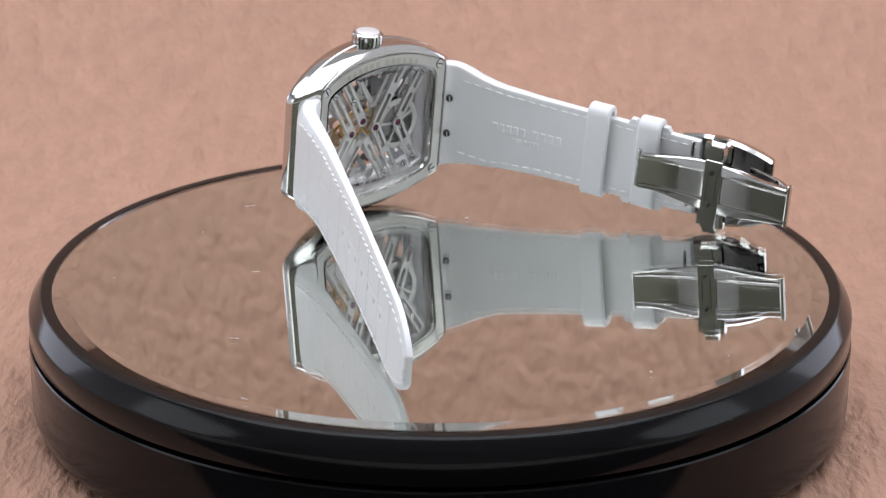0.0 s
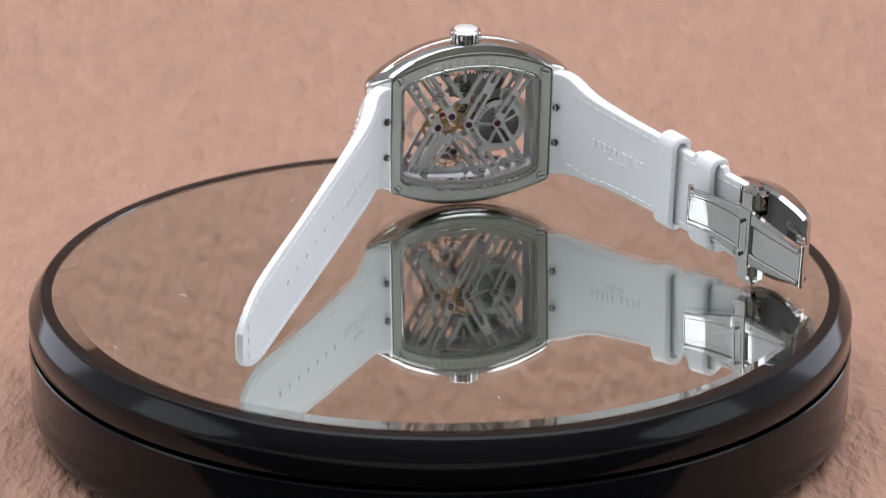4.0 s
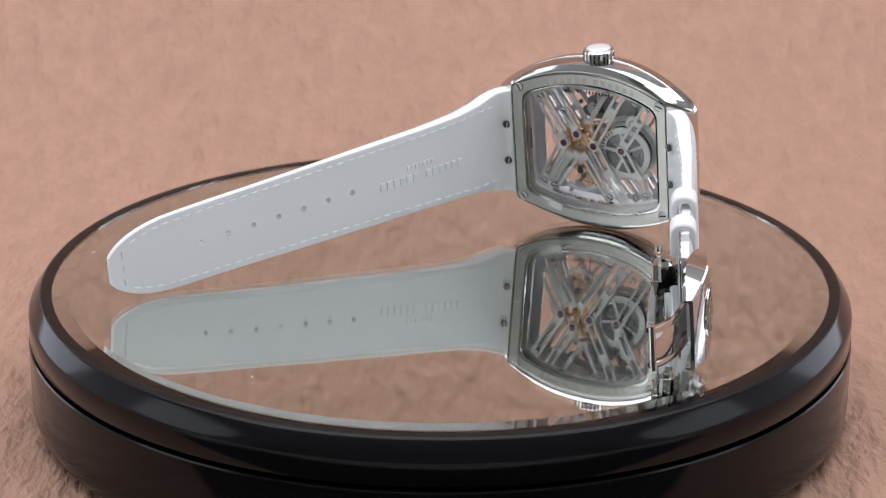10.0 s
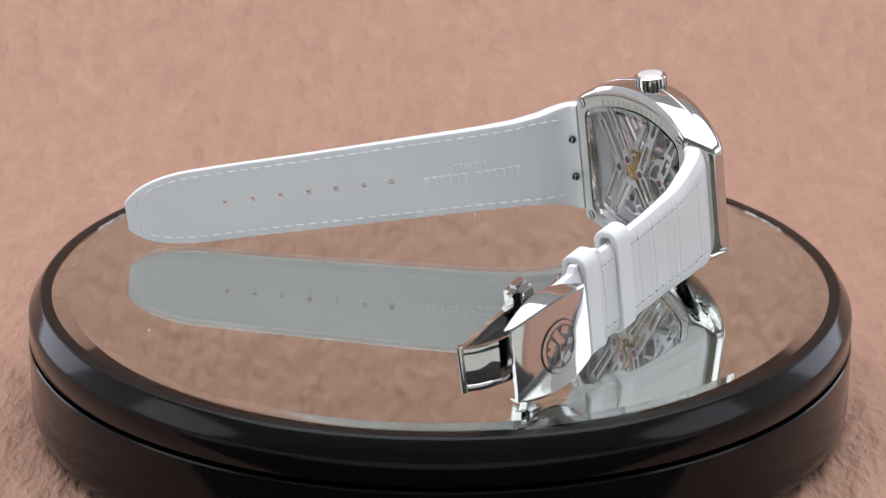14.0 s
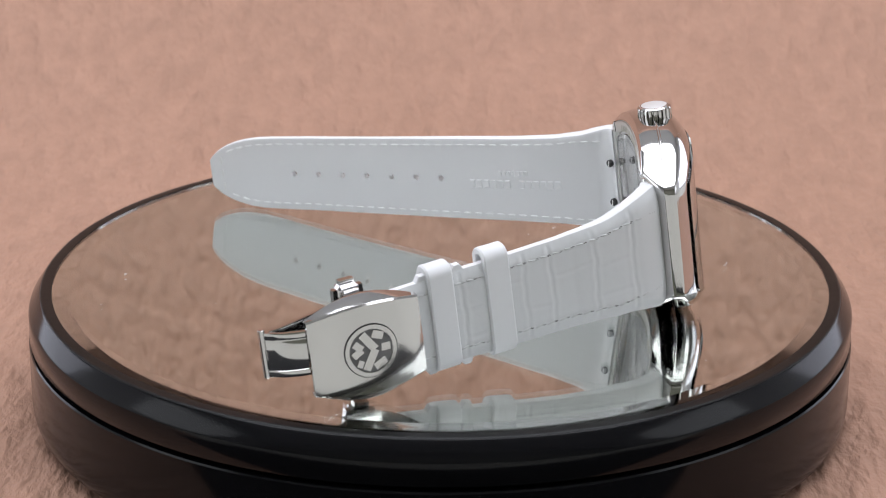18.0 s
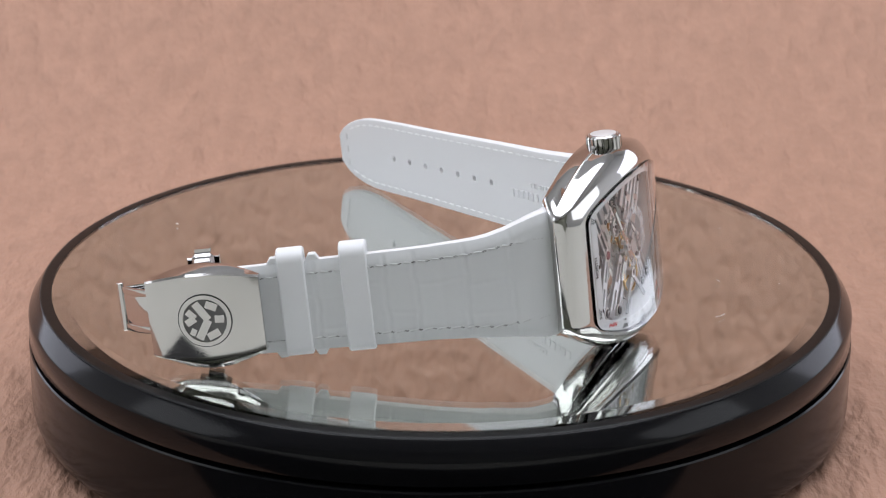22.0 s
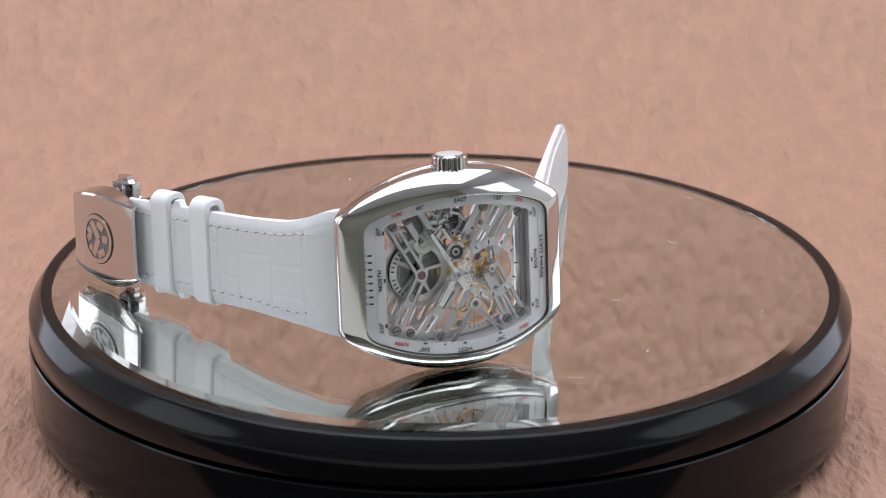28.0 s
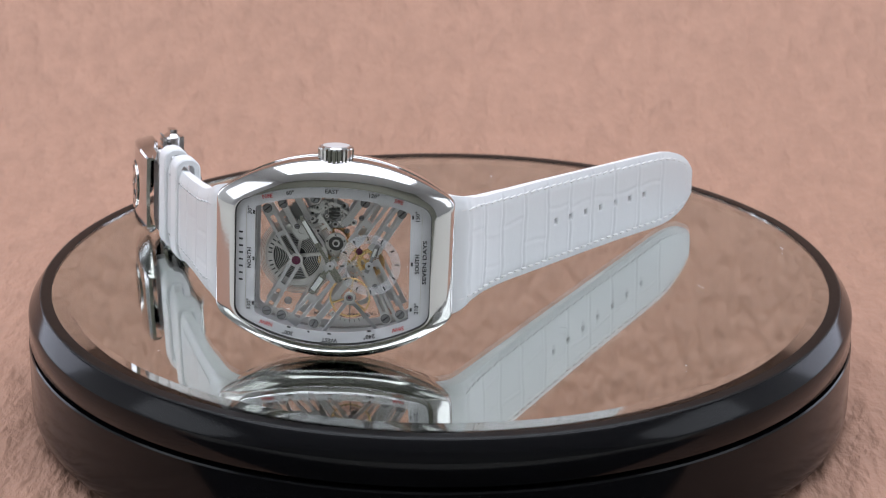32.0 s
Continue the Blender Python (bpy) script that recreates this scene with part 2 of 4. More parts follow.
def build_case():
    bm = bmesh.new()
    levels = [
        # a, e, m, r, v0, n0, bow
        (21.7, 15.9, 21.1, 0.6, -0.3, 4.5, 2.6),
        (21.9, 16.1, 21.2, 0.6, -0.3, 2.2, 2.6),
        (22.2, 16.3, 21.7, 0.8, -0.3, 2.15, 2.6),
        (22.4, 16.4, 22.3, 1.0, -0.05, 2.5, 2.6),
        (22.9, 16.2, 23.1, 1.1, 0.15, 2.95, 2.55),
        (24.2, 15.6, 23.5, 1.2, 0.05, 3.9, 2.5),
        (26.2, 14.7, 23.7, 1.2, 0.0, 5.4, 2.4),
        (27.75, 13.8, 23.8, 1.1, -0.1, 7.3, 2.4),
        (27.8, 13.75, 23.95, 1.1, -0.1, 7.36, 2.4),
        (27.85, 13.7, 24.1, 1.1, -0.1, 7.55, 2.4),
        (27.9, 13.7, 24.1, 1.1, -0.1, 7.8, 2.4),
        (27.92, 13.7, 23.95, 1.1, -0.1, 8.0, 2.4),
        (27.93, 13.65, 23.75, 1.3, -0.1, 8.08, 2.5),
        (27.95, 13.75, 23.7, 1.4, -0.15, 9.2, 2.7),
        (27.93, 13.9, 23.65, 1.6, -0.2, 10.4, 3.3),
        (27.85, 14.0, 23.45, 1.8, -0.3, 11.5, 3.9),
        (27.5, 14.05, 23.05, 2.1, -0.45, 12.35, 4.4),
        (26.7, 14.0, 22.35, 2.5, -0.6, 13.3, 4.95),
        (25.6, 13.9, 21.45, 2.7, -0.8, 14.2, 5.45),
        (24.5, 13.75, 20.35, 2.7, -1.0, 14.95, 5.95),
        (23.6, 13.6, 19.4, 2.6, -1.1, 15.4, 6.25),
        (23.0, 13.4, 18.8, 2.4, -1.15, 15.4, 6.3),
        (23.0, 13.4, 18.8, 2.4, -1.15, 12.6, 5.0),
        (21.8, 13.3, 18.4, 2.4, -1.0, 12.0, 4.6),
        (21.4, 13.6, 18.4, 2.0, -0.3, 4.5, 2.6),
    ]
    rings = [ring(bm, bowed(tonneau(a, e, m, r, v0), n0, b)) for a, e, m, r, v0, n0, b in levels]
    loft(bm, rings + [rings[0]])
    return part("case", bm, STEEL, watch, "polished steel tonneau case", sharp=42)


case = build_case()


def path_points(knots, count):
    """Points spaced evenly along a smooth curve through knots (u, n)."""
    pts = []
    ks = [2 * Vector(knots[0]) - Vector(knots[1])] + [Vector(k) for k in knots] + [2 * Vector(knots[-1]) - Vector(knots[-2])]
    for a, b, c, d in zip(ks, ks[1:], ks[2:], ks[3:]):
        for k in range(24):
            s = k / 24
            pts.append(0.5 * (2 * b + (c - a) * s + (2 * a - 5 * b + 4 * c - d) * s * s + (3 * b - a - 3 * c + d) * s ** 3))
    pts.append(ks[-2])
    length = [0.0]
    for a, b in zip(pts, pts[1:]):
        length.append(length[-1] + (b - a).length)
    out = []
    j = 0
    for i in range(count + 1):
        want = length[-1] * i / count
        while j < len(pts) - 2 and length[j + 1] < want:
            j += 1
        s = (want - length[j]) / max(1e-9, length[j + 1] - length[j])
        out.append(pts[j].lerp(pts[j + 1], s))
    return out, length[-1]


class Band:
    """A strap half: its inner line in the u-n plane, its width and thickness along the way."""
    def __init__(self, knots, half, thick, shift, sign):
        self.points, self.length = path_points(knots, 400)
        self.half, self.thick, self.shift, self.sign = half, thick, shift, sign

    def table(self, rows, s):
        for (a, x), (b, y) in zip(rows, rows[1:]):
            if s <= b:
                return x + (y - x) * (s - a) / (b - a)
        return rows[-1][1]

    def at(self, s, w, h):
        """Place at s along, w across in -1 to 1, h through the thickness (0 inner, 1 outer; past these in drawing units)."""
        x = min(max(s / self.length, 0), 1) * 400
        i = min(int(x), 399)
        p = self.points[i].lerp(self.points[i + 1], x - i)
        q = (self.points[min(i + 3, 400)] - self.points[max(i - 3, 0)]).normalized()
        out = Vector((-q.y, q.x)) * self.sign
        t = self.table(self.thick, s)
        lift = t * min(max(h, 0), 1) + (h if h < 0 else h - 1 if h > 1 else 0)
        p = p + out * lift
        return P(p.x, self.table(self.shift, s) + w * self.table(self.half, s), p.y)


# half width along the long strap; the pointed end counts from its tip
TAPER = [(0, 14.7), (3, 14.3), (6, 13.4), (10, 12.5), (17, 11.75), (30, 11.3), (45, 11.1), (80, 10.4)]
LONG = Band([(22.3, 0.1), (24.4, -0.8), (26.4, -3.0), (28.4, -8.0), (33.5, -18.4), (47.3, -42.7), (58.2, -61.8), (69.0, -80.5), (81.9, -102.9)],
            TAPER,
            [(0, 4.5), (6, 4.6), (12, 4.3), (25, 3.2), (50, 2.4), (70, 2.0), (105, 1.9), (120, 1.8)],
            [(0, -0.3), (45, -0.5), (90, -0.7), (120, -1.2)], 1)
END = LONG.length
TAPER += [(END - d, w) for d, w in ((19.5, 10.1), (15, 9.9), (11, 9.35), (8, 8.6), (5.5, 7.7), (3.5, 6.7), (2, 5.7), (0.8, 4.6), (0.0, 3.6))]
SHORT = Band([(-22.3, 0.1), (-24.3, -0.8), (-26.2, -3.0), (-28.7, -7.7), (-34.0, -17.8), (-41.4, -34.7), (-46.8, -48.1), (-54.0, -65.0)],
             [(0, 15.0), (3, 14.7), (6, 13.8), (10, 12.8), (17, 11.8), (28, 11.2), (80, 10.4)],
             [(0, 4.5), (6, 4.6), (12, 4.3), (25, 3.2), (60, 2.6), (120, 2.5)],
             [(0, -0.3), (5, -0.5), (14, -1.6), (45, -1.9), (80, -2.1)], -1)


def turned(profile, count, m):
    bm = lathe(profile, count)
    bmesh.ops.transform(bm, matrix=m, verts=bm.verts)
    return bm


def frame_at(u, v, n, axis, side=(1, 0, 0)):
    """A pose whose z runs along axis."""
    z = Vector(axis).normalized()
    x = Vector(side)
    x = (x - z * x.dot(z)).normalized()
    y = z.cross(x)
    return Matrix(((x.x, y.x, z.x, u * K), (x.y, y.y, z.y, v * K), (x.z, y.z, z.z, n * K), (0, 0, 0, 1)))


def build_crown():
    bm = bmesh.new()
    rings = []
    teeth = 22
    for r, z, tooth in ((0, 0, 0), (2.2, 0, 0), (2.2, 0.5, 0), (3.8, 0.6, 0), (4.15, 0.9, 1), (4.15, 4.2, 1), (3.95, 4.55, 0), (3.4, 4.85, 0), (1.8, 5.08, 0), (0, 5.12, 0)):
        pts = []
        for k in range(teeth * 6):
            a = math.tau * k / (teeth * 6)
            rr = r - (0.6 if tooth and k % 6 in (0, 1) else 0)
            pts.append(P(rr * math.cos(a), rr * math.sin(a), z))
        rings.append(ring(bm, pts))
    loft(bm, rings)
    bmesh.ops.remove_doubles(bm, verts=bm.verts, dist=1e-7)
    bmesh.ops.transform(bm, matrix=frame_at(0, 21.3, 8.3, (0, 1, 0)), verts=bm.verts)
    ob = part("crown", bm, STEEL, watch, "fluted polished crown", sharp=12)
    part("crown_cap", turned([(0, 0), (3.55 * K, 0), (3.5 * K, 0.16 * K), (2.4 * K, 0.40 * K), (1.2 * K, 0.50 * K), (0, 0.52 * K)], 48, frame_at(0, 25.95, 8.3, (0, 1, 0))), FROST, ob, "pale frosted crown cap")
    return ob


crown = build_crown()


# ---- strap ----
def along(band, u, n):
    """How far along the band the place (u, n) lies."""
    best = min(range(401), key=lambda i: (band.points[i] - Vector((u, n))).length)
    return band.length * best / 400


def ease(x):
    x = min(max(x, 0.0), 1.0)
    return x * x * (3 - 2 * x)


def emboss(s, v, half, seams, rng_phase):
    """Relief of the embossed scales, in drawing units, 0 on the scales and negative in the creases."""
    depth = 0.0

    def welt(x, strength):
        return strength * (0.10 * math.exp(-((abs(x) - 0.85) / 0.4) ** 2) - 0.34 * math.exp(-(x / 0.32) ** 2))
    for k, seam in enumerate(seams):
        x = s - seam - 0.18 * math.sin(v * 0.35 + k * 1.9 + rng_phase) - 0.12 * math.sin(v * 1.1 + k)
        if abs(x) < 2.2:
            depth += welt(x, 1.0)
    for k, (a, b) in enumerate(zip(seams, seams[1:])):
        if a < s < b:
            for line in ((0.24,) if a > 50 and rng_phase < 1 else ((0.34,), (0.10, -0.5), (0.28,), (-0.30,))[(k + int(rng_phase)) % 4]):
                x = v - line * half - 0.45 * math.sin((s - a) * 0.30 + k * 2.3)
                if abs(x) < 2.2:
                    depth += welt(x, 0.6) * ease((s - a) / 1.2) * ease((b - s) / 1.2)
    return depth


def build_strap(band, name, label, holes, seams, phase, text_s):
    body = new(name)
    body.parent = watch
    tagged(body, label)
    step = 0.455
    if holes:
        first = holes[0] - step * int(holes[0] / step)
        marks = [round((h - first) / step) for h in holes]
    else:
        first, marks = 0.0, []
    count = int((band.length - first) / step)
    stations = [first + step * k for k in range(count + 1)]
    cut = 0
    if first > 0.05:
        stations, cut = [0.0] + stations, 1
    if band.length - stations[-1] > 0.05:
        stations.append(band.length)
    marks = [k + cut for k in marks]
    ws = [-1, -0.985, -0.95, -0.91, -0.87, -0.83] + [-0.80 + 0.04 * k for k in range(18)] + [-0.085]
    ws = ws + [0.0] + [-w for w in reversed(ws)]
    mid = len(ws) // 2
    closed = {(m + a, mid + b) for m in marks for a in (-2, -1, 0, 1) for b in (-1, 0)}
    round_trip = ((-2, -1), (-1, -1), (0, -1), (1, -1), (2, -1), (2, 0), (2, 1), (1, 1), (0, 1), (-1, 1), (-2, 1), (-2, 0))

    def sheet(bm, place):
        grid = [[bm.verts.new(place(s, w)) for w in ws] for s in stations]
        for i in range(len(stations) - 1):
            for j in range(len(ws) - 1):
                if (i, j) not in closed:
                    bm.faces.new((grid[i][j], grid[i + 1][j], grid[i + 1][j + 1], grid[i][j + 1]))
        return grid

    def rims(bm, grid, place, depth_from, depth_to, cap=False):
        """A round hole in each open square, with its wall."""
        for m, s in zip(marks, holes):
            square = [grid[m + a][mid + b] for a, b in round_trip]
            loops = []
            for h in (depth_from, depth_to):
                pts = []
                for a, b in round_trip:
                    k = 0.74 / math.hypot(a / 2, b)
                    pts.append(bm.verts.new(place(s + a / 2 * k, b * k / band.table(band.half, s), h)))
                loops.append(pts)
            loft(bm, [square] + loops)
            if cap:
                bm.faces.new(loops[1])

    bm = bmesh.new()
    low = sheet(bm, lambda s, w: band.at(s, w, 0.0 if abs(w) < 0.96 else 0.04 if abs(w) < 0.99 else 0.14))
    rims(bm, low, band.at, 0.05, 0.79)
    for j in (0, len(ws) - 1):
        edge = [row[j] for row in low]
        w = ws[j]
        rows = [edge] + [[bm.verts.new(band.at(s, w * x, h)) for s in stations] for x, h in ((1.0, 0.45), (1.0, 0.74), (0.992, 0.78), (0.97, 0.78))]
        loft(bm, rows, closed=False)
    for i in (0, -1):
        low_edge = low[i]
        s = stations[i]
        loft(bm, [low_edge, [bm.verts.new(band.at(s, w, 0.78)) for w in ws]], closed=False)
    part("lining", bm, CALF, body, "smooth white lining leather")

    bm = bmesh.new()

    inset = 1.9 if band is LONG else 3.1

    def upper(s, w):
        if band is LONG:
            s = min(s, band.length - 0.5)
        half = band.table(band.half, s)
        fall = ease((1 - abs(w)) / 0.10)
        relief = (0.68 if band is LONG else 0.52) * emboss(s, w * half, half, seams, phase) * fall if abs(w) < 0.97 else 0
        ridge = -0.10 * math.exp(-((abs(w) - 1 + inset / half) / 0.03) ** 2)
        edge = max(0.0, (abs(w) - 0.72) / 0.28)
        return band.at(s, w, 1.0 - 0.20 * edge ** 2.2) + (band.at(s, w, 2.0) - band.at(s, w, 1.0)) * (relief + ridge + 0.25 * ease((1 - abs(w)) / 0.35))
    high = sheet(bm, upper)
    rims(bm, high, lambda s, w, h: band.at(s, w, h), 0.97, 0.785)
    for j in (0, len(ws) - 1):
        loft(bm, [[row[j] for row in high], [bm.verts.new(band.at(s, ws[j] * 0.998, 0.79)) for s in stations]], closed=False)
    for i in (0, -1):
        loft(bm, [high[i], [bm.verts.new(band.at(stations[i], w, 0.79)) for w in ws]], closed=False)
    part("embossed_leather", bm, CROC, body, "white crocodile-embossed leather", sharp=60)

    # stitches, as rows of short thread ends
    def row(places, h, thick, tname, mat, tlabel):
        bm = bmesh.new()
        for a, b in places:
            p, q = band.at(*a, h), band.at(*b, h)
            d = (q - p)
            x = d.normalized()
            up = (band.at(*a, 2.0) - band.at(*a, 1.0)).normalized()
            y = up.cross(x).normalized()
            rings = []
            for t, r in ((-0.03, 0.25), (0.12, 0.85), (0.5, 1.0), (0.88, 0.85), (1.03, 0.25)):
                c = p + d * t
                rings.append(ring(bm, [c + (y * math.cos(k * math.tau / 6) + up * math.sin(k * math.tau / 6)) * thick * K * r for k in range(6)]))
            loft(bm, rings, caps=True)
        ob = part(tname, bm, mat, body, tlabel)
        ob["kind"] = "stuff"

    tip = band is LONG
    end = band.length - (3.6 if tip else 0.5)
    for side in (-1, 1):
        for h, thick, pitch, share, tname, start in ((1.06, 0.36 if tip else 0.33, 3.2, 0.70 if tip else 0.60, "stitching", 2.6), (-0.02, 0.24, 3.15, 0.62, "lining_stitching", 5.0)):
            places = []
            s = start
            while s < end - 1:
                def w_at(x):
                    half = band.table(band.half, x)
                    return side * (min(half, 12.3) - (inset if h > 1 else 1.75)) / half
                e = min(s + pitch * share, end)
                places.append(((s, w_at(s)), (e, w_at(e) + (0.028 * side if h > 1 else 0))))
                s += pitch
            if h > 1 and not tip:
                ends = [((s0 + x, w0 + side * 0.012 * y), (s0 + x + 0.62, w0 + side * 0.012 * (y + 1.6))) for (s0, w0), (s1, w1) in places for x, y in ((-0.45, -0.4), (-0.9, 0.6))]
                row(ends, 1.10, 0.12, "stitch_hole", PRICK, "dark needle holes of the seam")
            row(places, h, thick, tname, (THREAD if tip else DARK_THREAD) if h > 1 else GREY_THREAD, ("white waxed thread" if tip else "pale waxed thread") if h > 1 else "pale grey thread")
    if tip:
        half = band.table(band.half, end)
        reach = (half - 1.75) / half
        for h, tname in ((1.06, "stitching"), (-0.02, "lining_stitching")):
            row([((end, reach * x), (end, reach * (x + 0.4))) for x in (-0.95, -0.2, 0.5)], h, 0.28, tname, THREAD, "white waxed thread")

    # the stamped maker's words, as rows of plain raised bars
    for s0, s1, v, tall in text_s:
        count = round((s1 - s0) / (0.85 * tall))
        for k in range(count):
            a = s0 + (s1 - s0) * (k + 0.14) / count
            b = s0 + (s1 - s0) * (k + 0.86) / count
            bm = bmesh.new()
            half = band.table(band.half, s0)
            foot, top = ([bm.verts.new(band.at(s, (v + tall * x) / half, h)) for s, x in ((a + e, -0.5 + e), (b - e, -0.5 + e), (b - e, 0.5 - e), (a + e, 0.5 - e))]
                         for h, e in ((0.03, 0.0), (-0.25, 0.12)))
            loft(bm, [foot, top], caps=True)
            part("stamped_bar", bm, CALF, body, smooth=False)
    return body


HOLE = along(LONG, 47.3, -42.7)
build_strap(LONG, "long_strap", "white strap half with seven holes and pointed end", [HOLE + 7.28 * k for k in range(7)],
                         [6.0, 15.0, 24.5, 35.0, 46.0, 57.0, 68.0, 79.0, 91.0, 103.0], 0.4,
                         [(HOLE - 34.0, HOLE - 22.0, -1.2, 2.5), (HOLE - 20.0, HOLE - 8.0, -1.2, 2.5), (HOLE - 25.0, HOLE - 16.5, 1.9, 1.4)])
strap_short = build_strap(SHORT, "short_strap", "white strap half carrying keepers and clasp", [],
                          [9.0, 19.5, 31.0, 38.0, 46.0, 54.0, 62.0], 1.7,
                          [(14.0, 24.0, 0.4, 2.5), (25.5, 34.5, 0.4, 2.5), (20.0, 28.0, -2.5, 1.4)])


def rounded_loop(w, h, r, count=6):
    """A rounded rectangle of half sizes w, h."""
    pts = []
    for cx, cy, a0 in ((w - r, h - r, 0), (-w + r, h - r, 90), (-w + r, -h + r, 180), (w - r, -h + r, 270)):
        for k in range(count + 1):
            a = radians(a0 + 90 * k / count)
            pts.append((cx + r * math.cos(a), cy + r * math.sin(a)))
    return pts


def build_keeper(s, label):
    """A loop of rubber round the strap; deep enough for the other half."""
    band = SHORT
    half = band.table(band.half, s)
    bm = bmesh.new()
    rings = []
    a, b, d = band.at(s, 0, 0), band.at(s, 0, 2), band.at(s + 1, 0, 0)
    out = (b - band.at(s, 0, 1)).normalized()
    fwd = (band.at(s + 0.5, 0, 0) - band.at(s - 0.5, 0, 0)).normalized()
    side = Vector((0, 1, 0))
    centre = band.at(s, 0, 0) + out * (0.6 * K) + side * (0.9 * K)
    W, D, L = half + 2.2, 3.2, 3.15
    section = [(L, 1.35), (L - 0.35, 1.7), (-L + 0.35, 1.7), (-L, 1.35), (-L, 0.25), (-L + 0.3, 0.0), (L - 0.3, 0.0), (L, 0.25)]
    for l, t in section:
        pts = rounded_loop(W - 1.7 + t, D - 1.7 + t, 1.2 + t)
        rings.append(ring(bm, [centre + fwd * (l * K) + side * (x * K) + out * (y * K) for x, y in pts]))
    loft(bm, rings + [rings[0]])
    return part("keeper", bm, RUBBER, watch, label)


def edge_stop(s, side):
    """A small trapezoid lump on the strap's edge, which holds the keeper in place."""
    band = SHORT
    half = band.table(band.half, s)
    bm = bmesh.new()
    rings = []
    for h in (0.05, 0.15, 0.72, 0.80):
        e = 0.15 if h in (0.05, 0.80) else 0.0
        rings.append(ring(bm, [band.at(s + x, side * (half + y) / half, h) for x, y in ((-1.9 + e, -0.4), (-0.8 + e, 1.45 - e), (0.8 - e, 1.45 - e), (1.9 - e, -0.4))]))
    loft(bm, rings, caps=True)
    part("edge_stop", bm, RUBBER, strap_short, "white rubber stop on the strap edge")


for k in (-1, 1):
    for side in (-1, 1):
        edge_stop(along(SHORT, -47.6, -51.0) + 0.9 + 4.5 * k, side)
build_keeper(along(SHORT, -41.4, -38.0) + 1.4, "white rubber strap keeper")
build_keeper(along(SHORT, -47.6, -51.0) + 1.5, "white rubber strap keeper")


# ---- case back, crystals, dial ----
def plate_ring(name, outer, inner, mat, parent, label, n_top, n_low, b_top, b_low, v0):
    """A flat ring between two tonneau outlines (a, e, m, r), bowed like the case."""
    bm = bmesh.new()
    rings = [ring(bm, bowed(tonneau(*o, v0), n, b)) for o, n, b in ((outer, n_low, b_low), (outer, n_top, b_top), (inner, n_top, b_top), (inner, n_low, b_low))]
    loft(bm, rings + [rings[0]])
    return part(name, bm, mat, parent, label)


case_back = plate_ring("case_back", (21.75, 15.95, 21.05, 0.6), (19.4, 14.1, 18.5, 2.2), BRUSHED, watch, "brushed steel case back frame", 1.9, 4.6, 2.6, 2.6, -0.3)
plate_ring("inner_lip", (19.38, 14.08, 18.48, 2.2), (18.9, 13.6, 17.9, 2.4), STEEL, case_back, "polished window lip", 2.4, 5.0, 2.6, 2.6, -0.3)


def curved_pane(name, outline, n_mid, bow, thick, label):
    bm = bmesh.new()
    rings = []
    for n in (n_mid, n_mid - thick):
        prev = []
        for k in (1.0, 0.8, 0.6, 0.4, 0.2, 0.02):
            pts = [P(u * k, v * k + (1 - k) * -0.6, n - bow * (u * k / 28.0) ** 2) for u, v in outline]
            prev.append(ring(bm, pts))
        loft(bm, prev)
        bm.faces.new(prev[-1])
        rings.append(prev[0])
    loft(bm, rings)
    ob = part(name, bm, CRYSTAL, watch, label)
    ob.visible_shadow = False
    return ob


curved_pane("front_crystal", tonneau(22.9, 13.3, 18.7, 2.4, -1.15), 16.0, 6.3, 0.7, "clear sapphire front crystal")
curved_pane("back_crystal", tonneau(18.85, 13.55, 17.85, 2.4, -0.3), 2.5, 2.6, 0.5, "clear sapphire back crystal")

FN, FB = 14.0, 5.8
flange = plate_ring("dial_flange", (22.9, 13.3, 18.7, 2.4), (18.1, 12.7, 16.0, 0.8), WHITE_ENAMEL, watch, "white printed dial flange", FN, 13.5, FB, FB, -1.1)
plate_ring("gasket", (22.95, 13.35, 18.75, 2.4), (22.72, 13.15, 18.52, 2.4), DARK_STEEL, flange, "dark gasket line", FN + 0.12, FN + 0.02, FB, FB, -1.15)


plate_ring("inner_wall", (21.3, 13.5, 18.3, 2.2), (20.6, 13.0, 17.7, 2.0), WHITE_ENAMEL, watch, "white inner wall of the dial opening", 13.0, 4.8, 5.4, 2.6, -0.8)


def lettering(text, tall, at, angle, mat, parent, name, slope=0.0, back=False, wide=1.0, raise_by=0.04, bold=0.02):
    """Words in the built-in font, centred at the place (u, v, n); angle: the reading direction, from u towards v as seen from the dial side."""
    curve = bpy.data.curves.new(name, "FONT")
    curve.offset = bold
    curve.body, curve.size, curve.align_x, curve.align_y, curve.extrude, curve.resolution_u = text, 1.0, "CENTER", "CENTER", 0.02, 2
    holder = bpy.data.objects.new(name, curve)
    scene.collection.objects.link(holder)
    me = bpy.data.meshes.new_from_object(holder.evaluated_get(bpy.context.evaluated_depsgraph_get()))
    bpy.data.objects.remove(holder)
    bpy.data.curves.remove(curve)
    z = Vector((slope, 0, 1)).normalized() * (-1 if back else 1)
    x = Vector((math.cos(radians(angle)), math.sin(radians(angle)), 0))
    x = (x - z * x.dot(z)).normalized()
    y = z.cross(x)
    k = tall / 0.72 * K
    m = Matrix(((x.x * k * wide, y.x * k, z.x * K, at[0] * K), (x.y * k * wide, y.y * k, z.y * K, at[1] * K), (x.z * k * wide, y.z * k, z.z * K, at[2] * K), (0, 0, 0, 1)))
    me.transform(m @ Matrix.Translation((0, 0, raise_by)))
    me.materials.clear()
    me.materials.append(mat)
    ob = new(name, me)
    ob.parent = parent
    return ob


